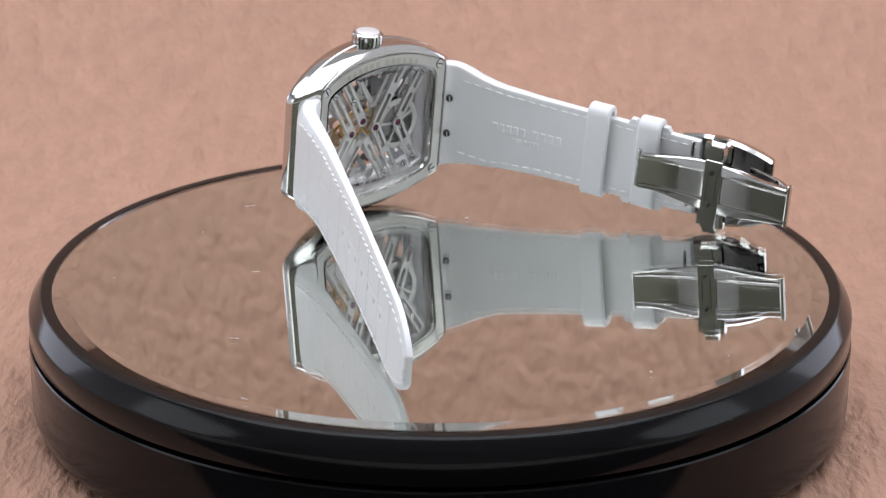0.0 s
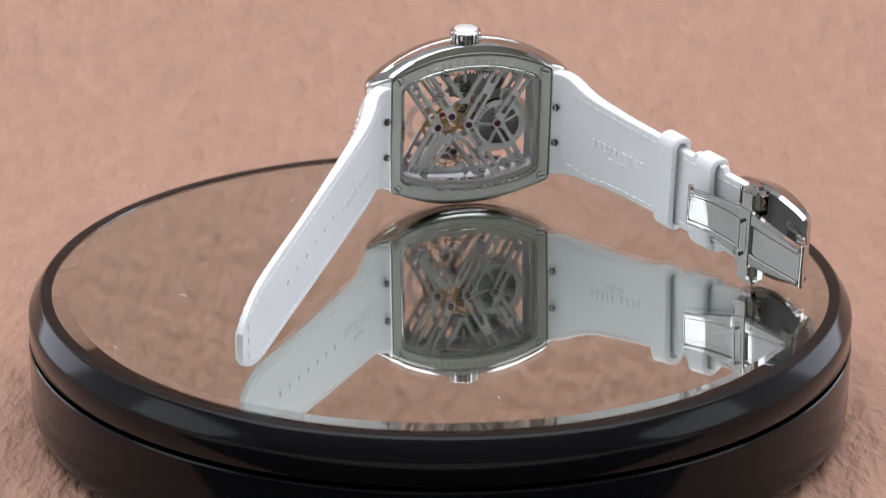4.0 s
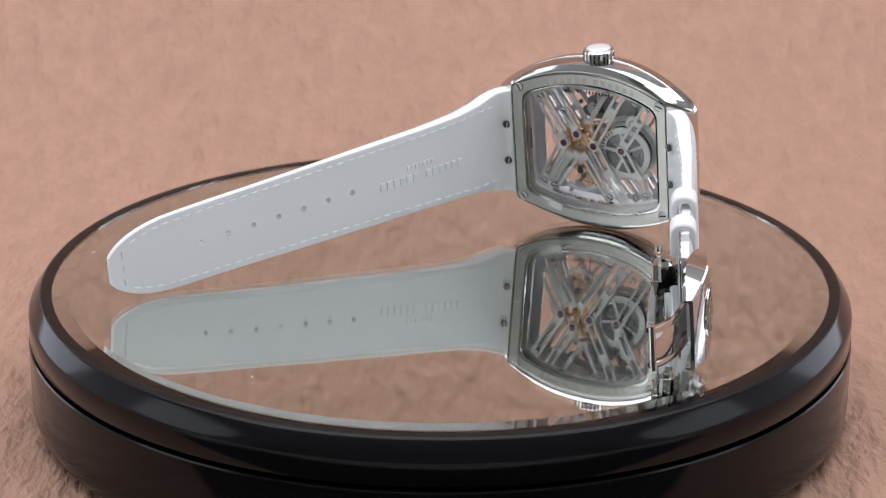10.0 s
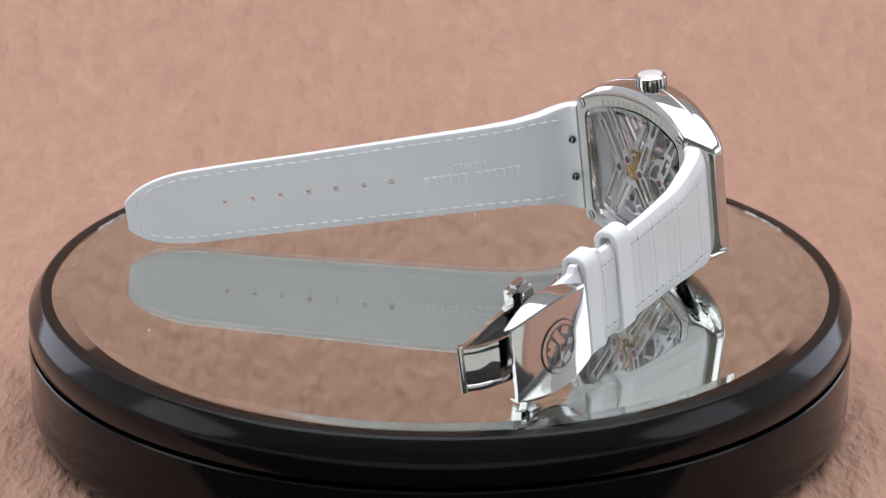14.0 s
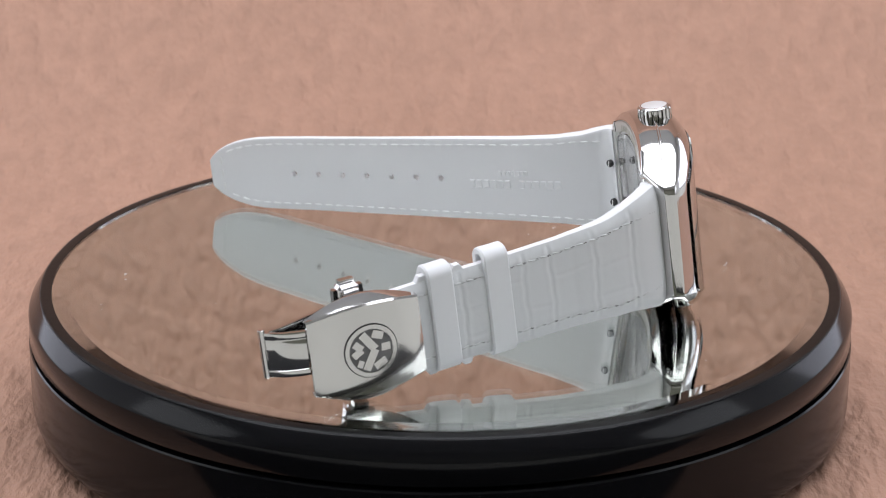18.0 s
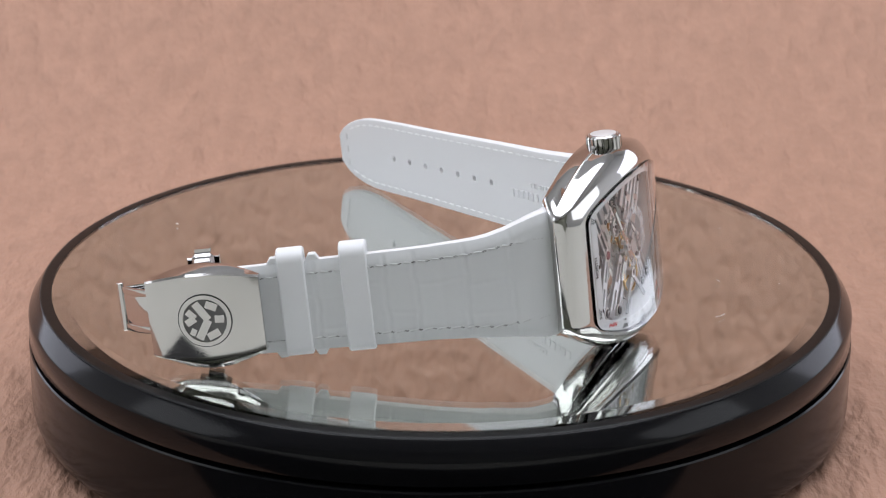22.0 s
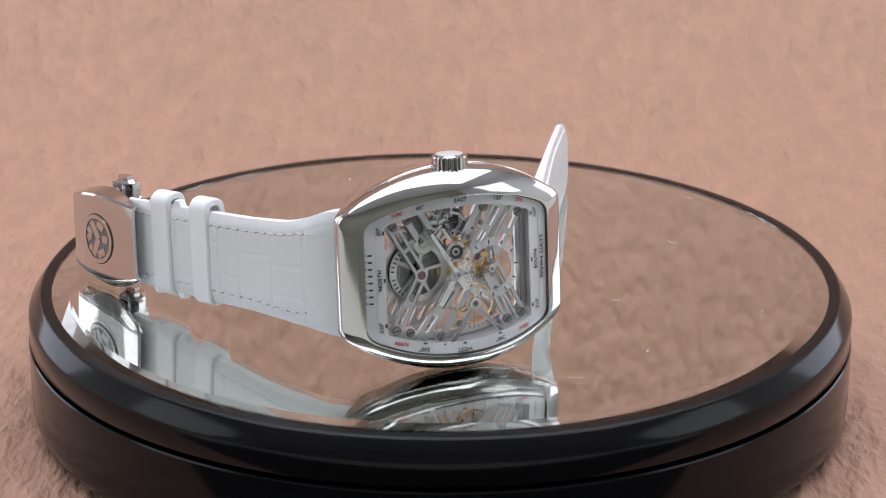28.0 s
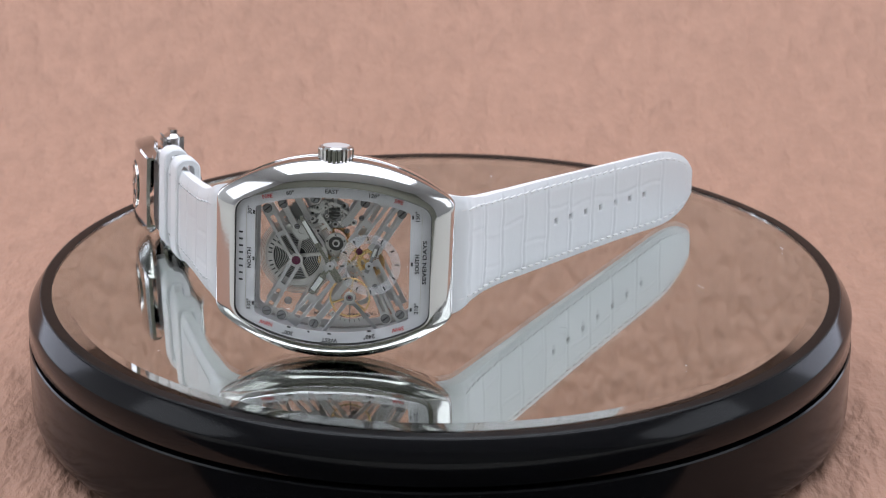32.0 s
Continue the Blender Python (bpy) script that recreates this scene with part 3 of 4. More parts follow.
def flange_n(u):
    return FN - FB * (u / 28.0) ** 2


def flange_slope(u):
    return 2 * FB * u / 784.0


def block(bm, u, v, n, su, sv, sn, angle=0.0, slope=0.0):
    """A small bar centred at (u, v) with its foot at n."""
    m = Matrix.Translation(P(u, v, n + sn / 2)) @ Matrix.Rotation(math.atan(slope), 4, "Y") @ Matrix.Rotation(radians(angle), 4, "Z") @ Matrix.Diagonal((su * K, sv * K, sn * K, 1))
    bmesh.ops.create_cube(bm, size=1, matrix=m)


def build_dial_print():
    words = [("EAST", -0.1, 16.35, 0, BLACK_INK, 0.98), ("60°", -9.8, 15.5, 7, BLACK_INK, 0.98), ("120°", 9.6, 15.6, -7, BLACK_INK, 0.98),
             ("N◊E", -15.2, 14.2, 11, RED_INK, 0.98), ("S◊E", 15.3, 14.3, -11, RED_INK, 0.98),
             ("30°", -19.4, 10.6, 90, BLACK_INK, 0.98), ("NORTH", -19.4, -0.8, 90, BLACK_INK, 0.98), ("330°", -19.4, -12.0, 90, BLACK_INK, 0.98),
             ("N◊W", -15.1, -16.0, 169, RED_INK, 0.98), ("300°", -9.9, -17.85, 173, BLACK_INK, 0.98), ("WEST", 0.0, -19.0, 180, BLACK_INK, 0.98),
             ("240°", 9.2, -17.85, 187, BLACK_INK, 0.98), ("S◊W", 15.8, -16.0, 191, RED_INK, 0.98),
             ("210°", 19.9, -11.2, 88, BLACK_INK, 0.98), ("SOUTH", 19.8, -0.5, 90, BLACK_INK, 0.98), ("150°", 19.7, 10.7, 92, BLACK_INK, 0.98),
             ("SEVEN DAYS", 21.5, -0.2, 90, BLACK_INK, 0.95)]
    for text, u, v, angle, ink, tall in words:
        lettering(text, tall, (u, v, flange_n(u)), angle, ink, flange, "printed_word", flange_slope(u), wide=1.42 if text == "SEVEN DAYS" else 1.05)
    for u, v, su, sv, angle in ((-18.4, 10.2, 0.45, 0.9, 0), (-18.4, -0.9, 0.45, 0.9, 0), (-18.4, -11.6, 0.45, 0.9, 0), (18.6, 10.6, 0.45, 0.9, 0), (18.6, -0.5, 0.45, 0.9, 0),
                                (18.6, -11.4, 0.45, 0.9, 0), (-9.6, -16.5, 0.9, 0.4, -6), (0, -17.5, 0.9, 0.4, 0), (9.2, -16.5, 0.9, 0.4, 6), (-4.9, -17.25, 0.5, 0.4, 0)):
        bm = bmesh.new()
        block(bm, u, v, flange_n(u) + 0.01, su, sv, 0.05, angle, flange_slope(u))
        part("tick", bm, BLACK_INK, flange, smooth=False)
    # the maker's word on the twelve o'clock strip, as a row of plain bars
    for k in range(8):
        bm = bmesh.new()
        block(bm, -21.5, -6.2 + 1.62 * k, flange_n(-21.5) + 0.01, 1.0, 0.42, 0.05, 0, flange_slope(-21.1))
        part("name_bar", bm, BLACK_INK, flange, smooth=False)
    for u in (-20.25, 20.72):
        bm = bmesh.new()
        block(bm, u, -1.0, flange_n(u) + 0.01, 0.10, 24.0, 0.05, 0, flange_slope(u))
        part("hairline", bm, GREY_INK, flange, smooth=False)


build_dial_print()


# ---- movement ----
movement = watch


def bar(bm, p, q, width, n0, n1, slots=(), rail=0.80, lead=0.0, tail=0.0):
    """A bridge bar from p to q with long slots between two rails; slots as shares of its length."""
    a, b = Vector(p), Vector(q)
    d = (b - a).normalized()
    a, b = a - d * lead, b + d * tail
    length = (b - a).length
    side = Vector((-d.y, d.x))
    stops = [0.0] + [x for s in slots for x in s] + [1.0]
    across = (-width / 2, -width / 2 + rail, width / 2 - rail, width / 2)
    verts = {}

    def vert(i, j, k):
        key = (i, j, k)
        if key not in verts:
            c = a + d * (length * stops[i]) + side * across[j]
            verts[key] = bm.verts.new(P(c.x, c.y, (n0, n1)[k]))
        return verts[key]
    cells = {(i, j) for i in range(len(stops) - 1) for j in range(3) if not (i % 2 == 1 and j == 1)}
    for i, j in cells:
        bm.faces.new([vert(i + x, j + y, 0) for x, y in ((0, 0), (1, 0), (1, 1), (0, 1))])
        bm.faces.new([vert(i + x, j + y, 1) for x, y in ((0, 0), (1, 0), (1, 1), (0, 1))])
        for di, dj, e in ((-1, 0, ((0, 0), (0, 1))), (1, 0, ((1, 0), (1, 1))), (0, -1, ((0, 0), (1, 0))), (0, 1, ((0, 1), (1, 1)))):
            if (i + di, j + dj) not in cells:
                (x0, y0), (x1, y1) = e
                bm.faces.new((vert(i + x0, j + y0, 0), vert(i + x1, j + y1, 0), vert(i + x1, j + y1, 1), vert(i + x0, j + y0, 1)))


def disc(u, v, n0, n1, r, count=32, hole=0.0):
    bm = bmesh.new()
    prof = [(hole, n0), (r - 0.06, n0), (r, n0 + 0.06 if n1 > n0 else n0), (r, n1 - 0.06), (r - 0.06, n1), (hole, n1)]
    rings = [ring(bm, [P(u + rr * math.cos(k * math.tau / count), v + rr * math.sin(k * math.tau / count), n) for k in range(count)]) for rr, n in prof]
    if hole:
        loft(bm, rings + [rings[0]])
    else:
        loft(bm, rings[1:-1], caps=True)
    return bm


def screw(u, v, n, r, angle, parent, back=False, mat=None):
    """A slotted screw head."""
    head = part("screw", disc(u, v, n - 0.35, n, r, 20) if not back else disc(u, v, n, n + 0.35, r, 20), mat or SATIN, parent)
    part("screw_rim", disc(u, v, n - 0.30, n - 0.08, r * 1.16, 20, hole=r * 0.9) if not back else disc(u, v, n + 0.08, n + 0.30, r * 1.16, 20, hole=r * 0.9), DARK_STEEL, head)
    bm = bmesh.new()
    block(bm, u, v, (n - 0.01) if not back else n - 0.03, r * 1.7, r * 0.34, 0.04, angle)
    part("slot", bm, BLACK_INK, head, smooth=False)


def bridge(name, bars, n0, n1, label):
    bm = bmesh.new()
    for p, q, width, slots in bars:
        bar(bm, p, q, width, n0, n1, slots)
    bm.normal_update()
    bmesh.ops.bevel(bm, geom=[e for e in bm.edges if len(e.link_faces) == 2 and e.calc_face_angle(0) > 0.5], offset=0.11 * K, segments=1, affect="EDGES")
    return part(name, bm, RHODIUM if n0 < 5 else PLATED, movement, label, smooth=False)


S2, S1 = ((0.16, 0.46), (0.56, 0.84)), ((0.18, 0.82),)
FRONT = [
    ("barrel_bridge", [((-15.9, 11.6), (-8.9, -0.4), 2.7, ((0.20, 0.50), (0.58, 0.94))), ((-8.9, -2.0), (-15.6, -14.2), 2.7, ((0.06, 0.40), (0.52, 0.84)))]),
    ("winding_bridge", [((-12.4, 13.0), (-9.0, 7.0), 1.5, ()), ((-8.9, 14.2), (-5.6, 8.6), 1.4, ())]),
    ("train_bridge", [((0.2, -4.2), (-9.6, -16.5), 2.9, ((0.12, 0.42), (0.55, 0.86)))]),
    ("centre_bridge", [((4.1, -5.0), (-4.4, -16.9), 1.5, ())]),
    ("crown_bridge", [((11.7, 13.6), (4.6, 3.2), 3.0, ((0.10, 0.46), (0.60, 0.80))), ((7.4, 15.0), (2.4, 7.6), 1.6, ())]),
    ("seconds_bridge", [((15.9, 12.3), (9.4, 1.6), 3.0, ((0.12, 0.44), (0.55, 0.82))), ((9.2, -0.7), (16.6, -14.4), 3.0, ((0.08, 0.40), (0.50, 0.86)))]),
    ("escapement_bridge", [((7.8, -2.6), (13.3, -14.9), 2.2, ((0.45, 0.8),))]),
    ("balance_cock", [((3.5, -10.4), (-1.7, -17.9), 0.9, ()), ((4.9, -10.4), (11.2, -17.2), 0.9, ())]),
]
for name, bars in FRONT:
    bridge(name, bars, *((10.55, 10.95) if name == "balance_cock" else (9.2, 10.0)), "satin rhodium-plated bridge")
BACK = [
    ("rear_barrel_bridge", [((-16.6, 14.6), (-8.4, 1.4), 2.8, ((0.10, 0.42), (0.52, 0.88))), ((-8.3, 0.0), (-15.2, -12.9), 2.8, ((0.06, 0.42), (0.55, 0.86)))]),
    ("rear_train_bridge", [((-9.0, 17.4), (-0.3, 1.5), 2.8, ((0.08, 0.34), (0.52, 0.98))), ((-0.2, 0.1), (-8.4, -15.0), 2.8, ((0.06, 0.40), (0.52, 0.88)))]),
    ("rear_seconds_bridge", [((15.9, 13.3), (8.9, 1.5), 2.8, ((0.14, 0.88),)), ((8.9, 0.2), (15.7, -12.2), 2.8, ((0.12, 0.84),))]),
    ("rear_third_bridge", [((12.1, 16.8), (5.2, 4.5), 2.6, ((0.06, 0.5), (0.6, 0.88)))]),
    ("rear_winding_bridge", [((7.8, 17.5), (2.0, 8.1), 1.1, ()), ((0.6, 8.0), (-4.3, 16.2), 1.1, ()), ((2.6, 7.3), (0.0, 7.3), 1.3, ())]),
    ("rear_balance_bridge", [((12.5, -13.3), (4.7, -2.2), 2.4, ((0.12, 0.86),)), ((3.4, -2.2), (-4.1, -14.7), 2.4, ((0.14, 0.88),))]),
    ("rear_escapement_bridge", [((7.0, -1.9), (13.2, -11.6), 1.6, ((0.2, 0.8),))]),
]
for name, bars in BACK:
    bridge(name, bars, 2.9, 3.7, "satin rhodium-plated rear bridge")
holder = plate_ring("holder_ring", (20.4, 14.3, 18.9, 2.0), (18.0, 12.6, 16.4, 1.0), SATIN, movement, "satin holder ring round the movement", 3.4, 4.2, 1.0, 1.0, -0.3)
for u, v, angle in ((-15.45, 10.95, 40), (-11.9, 12.2, 35), (-4.4, 13.7, 60), (7.3, 13.2, 50), (15.9, 11.0, 45), (-15.3, -13.6, 10), (-11.9, -14.5, 20), (-4.2, -16.2, 60),
                    (12.6, -14.2, 40), (16.0, -13.0, 50), (-8.5, 6.9, 20), (3.2, 6.4, 70), (6.5, 9.6, 10), (10.0, -6.6, 30), (8.6, -8.2, 80)):
    screw(u, v, 10.3, 0.95 if abs(v) > 10 else 0.55, angle, movement, mat=SLATE)
for u, v in ((-11.9, -14.5), (-4.2, -16.2), (12.6, -14.2), (-4.4, 13.7)):
    part("screw_seat", disc(u, v, 8.8, 9.95, 1.45), RHODIUM, movement)
for u, v, angle in ((15.0, 12.6, 20), (15.1, -11.6, 40), (12.0, -12.6, 10), (-15.9, 13.2, 50), (-12.4, 14.4, 30), (-4.2, 15.7, 10), (7.2, 15.6, 20), (-11.3, -12.8, 60), (-14.4, -11.8, 15),
                    (-4.0, -13.8, 30), (8.4, 9.6, 20)):
    screw(u, v, 2.7, 0.85, angle, movement, back=True)
for u, v in ((8.6, 0.35), (4.85, 3.3), (0.05, 0.45), (-7.95, 0.2)):
    part("jewel_seat", disc(u, v, 2.75, 3.75, 1.45, 24), RHODIUM, movement)
    part("jewel", disc(u, v, 2.6, 2.75, 0.95, 24), RUBY, movement, "dark red ruby bearing")
part("jewel_seat", disc(-8.6, -1.2, 9.1, 10.05, 1.6, 24), RHODIUM, movement)
part("jewel", disc(-8.6, -1.2, 9.9, 10.2, 1.05, 24), RUBY, movement, "dark red ruby bearing")
part("jewel", disc(4.1, -7.0, 2.6, 2.9, 0.9, 24), DARK_STEEL, movement, "dark balance pivot")
part("jewel", disc(6.0, 1.3, 8.6, 9.0, 0.8, 24), RUBY, movement, "dark red ruby bearing")


def gear(name, u, v, n0, n1, r, teeth, spokes, mat, label, rim=0.7, hub=0.9, depth=0.35, parent=None):
    """A toothed wheel with spokes."""
    bm = bmesh.new()
    count = teeth * 4
    outer, inner = [], []
    for n in (n0, n1):
        outer.append(ring(bm, [P(u + (r - (depth if k % 4 in (0, 3) else 0)) * math.cos(k * math.tau / count), v + (r - (depth if k % 4 in (0, 3) else 0)) * math.sin(k * math.tau / count), n) for k in range(count)]))
        inner.append(ring(bm, [P(u + (r - depth - rim) * math.cos(k * math.tau / count), v + (r - depth - rim) * math.sin(k * math.tau / count), n) for k in range(count)]))
    loft(bm, [inner[0], outer[0], outer[1], inner[1], inner[0]])
    for k in range(spokes):
        a = math.tau * k / spokes + 0.3
        e = r - depth - rim * 0.8
        bar(bm, (u + hub * 0.8 * math.cos(a), v + hub * 0.8 * math.sin(a)), (u + e * math.cos(a), v + e * math.sin(a)), 0.5, n0 + 0.05, n1 - 0.05, rail=0.16)
    wheel = part(name, bm, mat, parent or movement, label, smooth=False)
    part("hub", disc(u, v, n0 - 0.1, n1 + 0.15, hub, 20), mat, parent or wheel)
    return wheel


# the barrel with its coiled spring under the spoked cover
barrel = new("mainspring_barrel")
barrel.parent = movement
tagged(barrel, "toothed barrel with a coiled mainspring")
part("drum", disc(-8.6, -0.6, 4.6, 7.2, 7.0, 64), BLUED, barrel, "dark drum")
for k in range(11):
    r = 2.1 + 0.40 * k
    part("spring_coil", disc(-8.6, -0.6, 7.2, 7.55, r + 0.07, 56, hole=r - 0.07), SATIN, barrel)
    part("spring_coil", disc(-8.6, -0.6, 4.2, 4.6, r + 0.07, 56, hole=r - 0.07), SATIN, barrel)
for k in range(6):
    r = 7.45 + 0.34 * k
    part("spring_coil", disc(-8.6, -0.6, 6.7, 6.95, r + 0.10, 64, hole=r - 0.10), SATIN, barrel)
gear("barrel_teeth", -8.6, -0.6, 5.6, 6.6, 8.0, 84, 0, RHODIUM, "fine-toothed barrel rim", rim=0.6, hub=1.2, parent=barrel)
for n0, n1 in ((7.7, 8.2), (3.7, 4.1)):
    bm = disc(-8.6, -0.6, n0, n1, 7.2, 72, hole=5.6)
    for k in range(5):
        a = radians(8 + 72 * k)
        bar(bm, (-8.6 + 0.9 * math.cos(a), -0.6 + 0.9 * math.sin(a)), (-8.6 + 5.65 * math.cos(a), -0.6 + 5.65 * math.sin(a)), 0.8, n0 + 0.03, n1 - 0.03, rail=0.25)
    part("barrel_cover", bm, RHODIUM, barrel, "spoked pale cover ring")
    # the maker's words on the ring, as plain bars
    for k in range(12):
        a = radians((128 + 9.3 * k + (9 if k > 5 else 0)) if n0 > 5 else (-46 + 9.3 * k))
        bm = bmesh.new()
        block(bm, -8.6 + 6.45 * math.cos(a), -0.6 + 6.45 * math.sin(a), n1 if n0 > 5 else n0 - 0.06, 0.9, 0.32, 0.06, math.degrees(a))
        part("name_bar", bm, BLACK_INK, barrel, smooth=False)

gear("third_wheel", 5.6, 0.6, 6.2, 6.5, 4.2, 60, 5, BRASS, "gilt train wheel")
gear("fourth_wheel", 8.6, -1.5, 7.2, 7.5, 3.4, 54, 5, BRASS, "gilt seconds wheel")
gear("centre_wheel", -0.6, 2.2, 5.0, 5.3, 4.6, 66, 5, BRASS, "gilt centre wheel")
gear("hour_wheel", -2.1, -1.7, 7.2, 7.5, 1.9, 30, 4, BRASS, "gilt hour wheel")
gear("click_wheel", -8.4, 10.2, 7.6, 8.3, 2.5, 24, 0, SLATE, "grey saw-toothed click wheel", depth=0.6, rim=1.0)
gear("escape_wheel", 4.6, -3.6, 6.4, 6.6, 2.2, 20, 4, SATIN, "steel escape wheel", depth=0.6, rim=0.4)
gear("ratchet_wheel", -5.0, 8.8, 8.4, 9.0, 2.6, 26, 3, SATIN, "steel winding wheel", depth=0.45)
gear("setting_wheel", -7.4, 5.8, 8.0, 8.5, 2.6, 30, 0, SATIN, "steel setting wheel", depth=0.35, rim=1.2)
gear("intermediate_wheel", 1.7, 9.2, 7.4, 8.0, 2.0, 20, 3, SATIN, "steel intermediate wheel", depth=0.35)
gear("minute_wheel", -2.2, 11.3, 8.0, 8.5, 1.7, 18, 0, SATIN, "steel minute wheel", depth=0.3, rim=0.9)
gear("crown_wheel", -11.0, 7.6, 4.4, 4.9, 2.4, 28, 3, SATIN, "steel crown wheel")
for r, hole, n, mat in ((2.5, 1.75, 9.3, RHODIUM), (1.75, 0.9, 8.9, DARK_STEEL), (0.9, 0.35, 9.1, SATIN), (0.5, 0.0, 9.35, DARK_STEEL)):
    part("bearing_ring", disc(0.55, 3.05, n - 0.7, n, r, 40, hole=hole), mat, movement)
for k in range(5):
    a = radians(20 + 72 * k)
    part("bearing_post", disc(0.55 + 2.1 * math.cos(a), 3.05 + 2.1 * math.sin(a), 9.2, 9.5, 0.22, 12), DARK_STEEL, movement)
# the dark plate of the setting works, with its small holes and pins
bm = bmesh.new()
plate = [(-6.4, 8.2), (-4.9, 6.7), (-2.6, 7.5), (-0.8, 6.4), (2.2, 6.6), (4.2, 7.4), (4.6, 9.4), (3.4, 10.2), (3.1, 12.2), (1.2, 13.2), (-2.6, 13.3), (-4.6, 12.0), (-6.0, 11.2)]
loft(bm, [ring(bm, [P(u, v, n) for u, v in plate]) for n in (7.5, 7.9)], caps=True)
setting_plate = part("setting_plate", bm, SLATE, movement, "dark grey plate of the setting works", smooth=False)
for u, v, r in ((-5.2, 9.9, 0.45), (-3.4, 9.2, 0.55), (-2.6, 12.3, 0.4), (-4.0, 11.2, 0.35), (2.6, 8.0, 0.4), (3.7, 9.2, 0.35), (2.2, 11.9, 0.5), (0.2, 7.4, 0.4), (-1.4, 7.9, 0.35)):
    part("plate_ring", disc(u, v, 7.9, 8.35, r + 0.32, 18, hole=r), PLATED, setting_plate)
    part("plate_pin", disc(u, v, 7.9, 8.15, r * 0.8, 12), BLACK_INK, setting_plate)
bm = bmesh.new()
for p, q, w in (((-1.9, 12.6), (-1.9, 9.4), 0.7), ((1.7, 12.6), (1.7, 9.4), 0.7), ((-1.9, 9.6), (-0.7, 8.5), 0.6), ((1.7, 9.6), (0.6, 8.5), 0.6), ((-2.8, 11.0), (-4.9, 8.4), 0.5), ((2.3, 10.6), (3.9, 8.4), 0.5)):
    bar(bm, p, q, w, 8.7, 9.25, rail=w * 0.3)
part("yoke", bm, SLATE, movement, "dark steel yoke round the pinion", smooth=False)
# the winding stem and its levers below the crown
part("winding_stem", turned([(0, 0), (0.5 * K, 0), (0.5 * K, 9.5 * K), (0, 9.5 * K)], 16, frame_at(0.1, 11.0, 7.6, (0, 1, 0))), SATIN, movement, "steel winding stem")
bm = bmesh.new()
for k in range(4):
    bar(bm, (-1.3, 8.6 + k * 0.8), (1.5, 8.6 + k * 0.8), 0.45, 7.0 + 0.1 * k, 8.6 + 0.1 * k, rail=0.12)
part("sliding_pinion", bm, DARK_STEEL, movement, "dark ribbed sliding pinion", smooth=False)
bm = bmesh.new()
for p, q in (((-11.2, 6.6), (-9.2, 7.4)), ((-9.2, 7.4), (-7.0, 6.4)), ((-7.0, 6.4), (-3.6, 6.0)), ((-3.6, 6.0), (-2.0, 7.2)), ((-2.8, 8.9), (-0.9, 6.2))):
    bar(bm, p, q, 0.7, 8.9, 9.3, rail=0.2, lead=0.25, tail=0.25)
part("setting_lever", bm, SATIN, movement, "curved steel setting lever", smooth=False)
bm = bmesh.new()
for p, q in (((2.0, 7.4), (3.4, 8.4)), ((3.4, 8.4), (3.3, 10.3)), ((3.3, 10.3), (1.6, 11.4)), ((-1.4, 11.6), (-3.6, 10.4)), ((1.4, 12.0), (-0.8, 12.6))):
    bar(bm, p, q, 0.6, 8.9, 9.3, rail=0.18, lead=0.2, tail=0.2)
part("clutch_lever", bm, SATIN, movement, "curved steel clutch lever", smooth=False)
for u, v, r in ((-5.0, 8.8, 0.8), (-9.2, 7.4, 0.75), (3.4, 8.4, 0.6), (-2.0, 11.6, 0.6), (4.6, 8.3, 0.75), (-3.6, 6.0, 0.7), (1.8, 10.6, 0.5), (3.2, -4.6, 0.5), (4.6, -2.2, 0.6), (7.2, -4.4, 0.5),
                (-1.6, 9.6, 0.45), (5.4, -5.6, 0.5), (3.0, -5.6, 0.4)):
    part("stud", disc(u, v, 8.6, 9.6, r, 18), RHODIUM, movement)
    part("pivot", disc(u, v, 9.55, 9.7, r * 0.45, 12), DARK_STEEL, movement)

# balance wheel, with its spokes, hairspring and the arc of the regulator
balance = new("balance_wheel")
balance.parent = movement
tagged(balance, "gilt balance wheel with a fine hairspring")
BAL = (4.2, -9.4)
part("balance_rim", disc(0, 0, 10.05, 10.45, 4.75, 72, hole=4.4), BRASS, balance)
bm = bmesh.new()
for k in range(3):
    a = math.tau * k / 3
    bar(bm, (0.3 * math.cos(a), 0.3 * math.sin(a)), (4.45 * math.cos(a), 4.45 * math.sin(a)), 0.40, 10.1, 10.4, rail=0.13)
part("balance_arm", bm, BRASS, balance, smooth=False)
for k in range(4):
    part("hairspring_coil", disc(0, 0, 7.4, 7.6, 1.5 + 0.32 * k, 32, hole=1.42 + 0.32 * k), DARK_STEEL, balance)
balance.location = P(BAL[0], BAL[1], 0)
part("balance_hub", disc(*BAL, 9.6, 11.2, 1.35, 28, hole=0.85), SATIN, movement)
part("balance_hub", disc(*BAL, 9.6, 11.0, 0.85, 28, hole=0.4), SLATE, movement)
part("jewel", disc(*BAL, 9.7, 10.9, 0.4, 16), RUBY, movement, "small ruby balance jewel")
bm = bmesh.new()
arc = [(BAL[0] + r * math.cos(radians(a)), BAL[1] + r * math.sin(radians(a))) for r in (5.4, 6.6) for a in range(222, 319, 8)]
half = len(arc) // 2
rings = [ring(bm, [P(*p, n) for p in arc[:half] + arc[half:][::-1]]) for n in (9.3, 9.8)]
loft(bm, rings, caps=True)
regulator = part("regulator_arc", bm, SATIN, movement, "graduated regulator arc", smooth=False)
for a in range(226, 316, 11):
    bm = bmesh.new()
    block(bm, BAL[0] + 5.8 * math.cos(radians(a)), BAL[1] + 5.8 * math.sin(radians(a)), 9.81, 0.7, 0.14, 0.04, a)
    part("graduation", bm, BLACK_INK, regulator, smooth=False)
bm = bmesh.new()
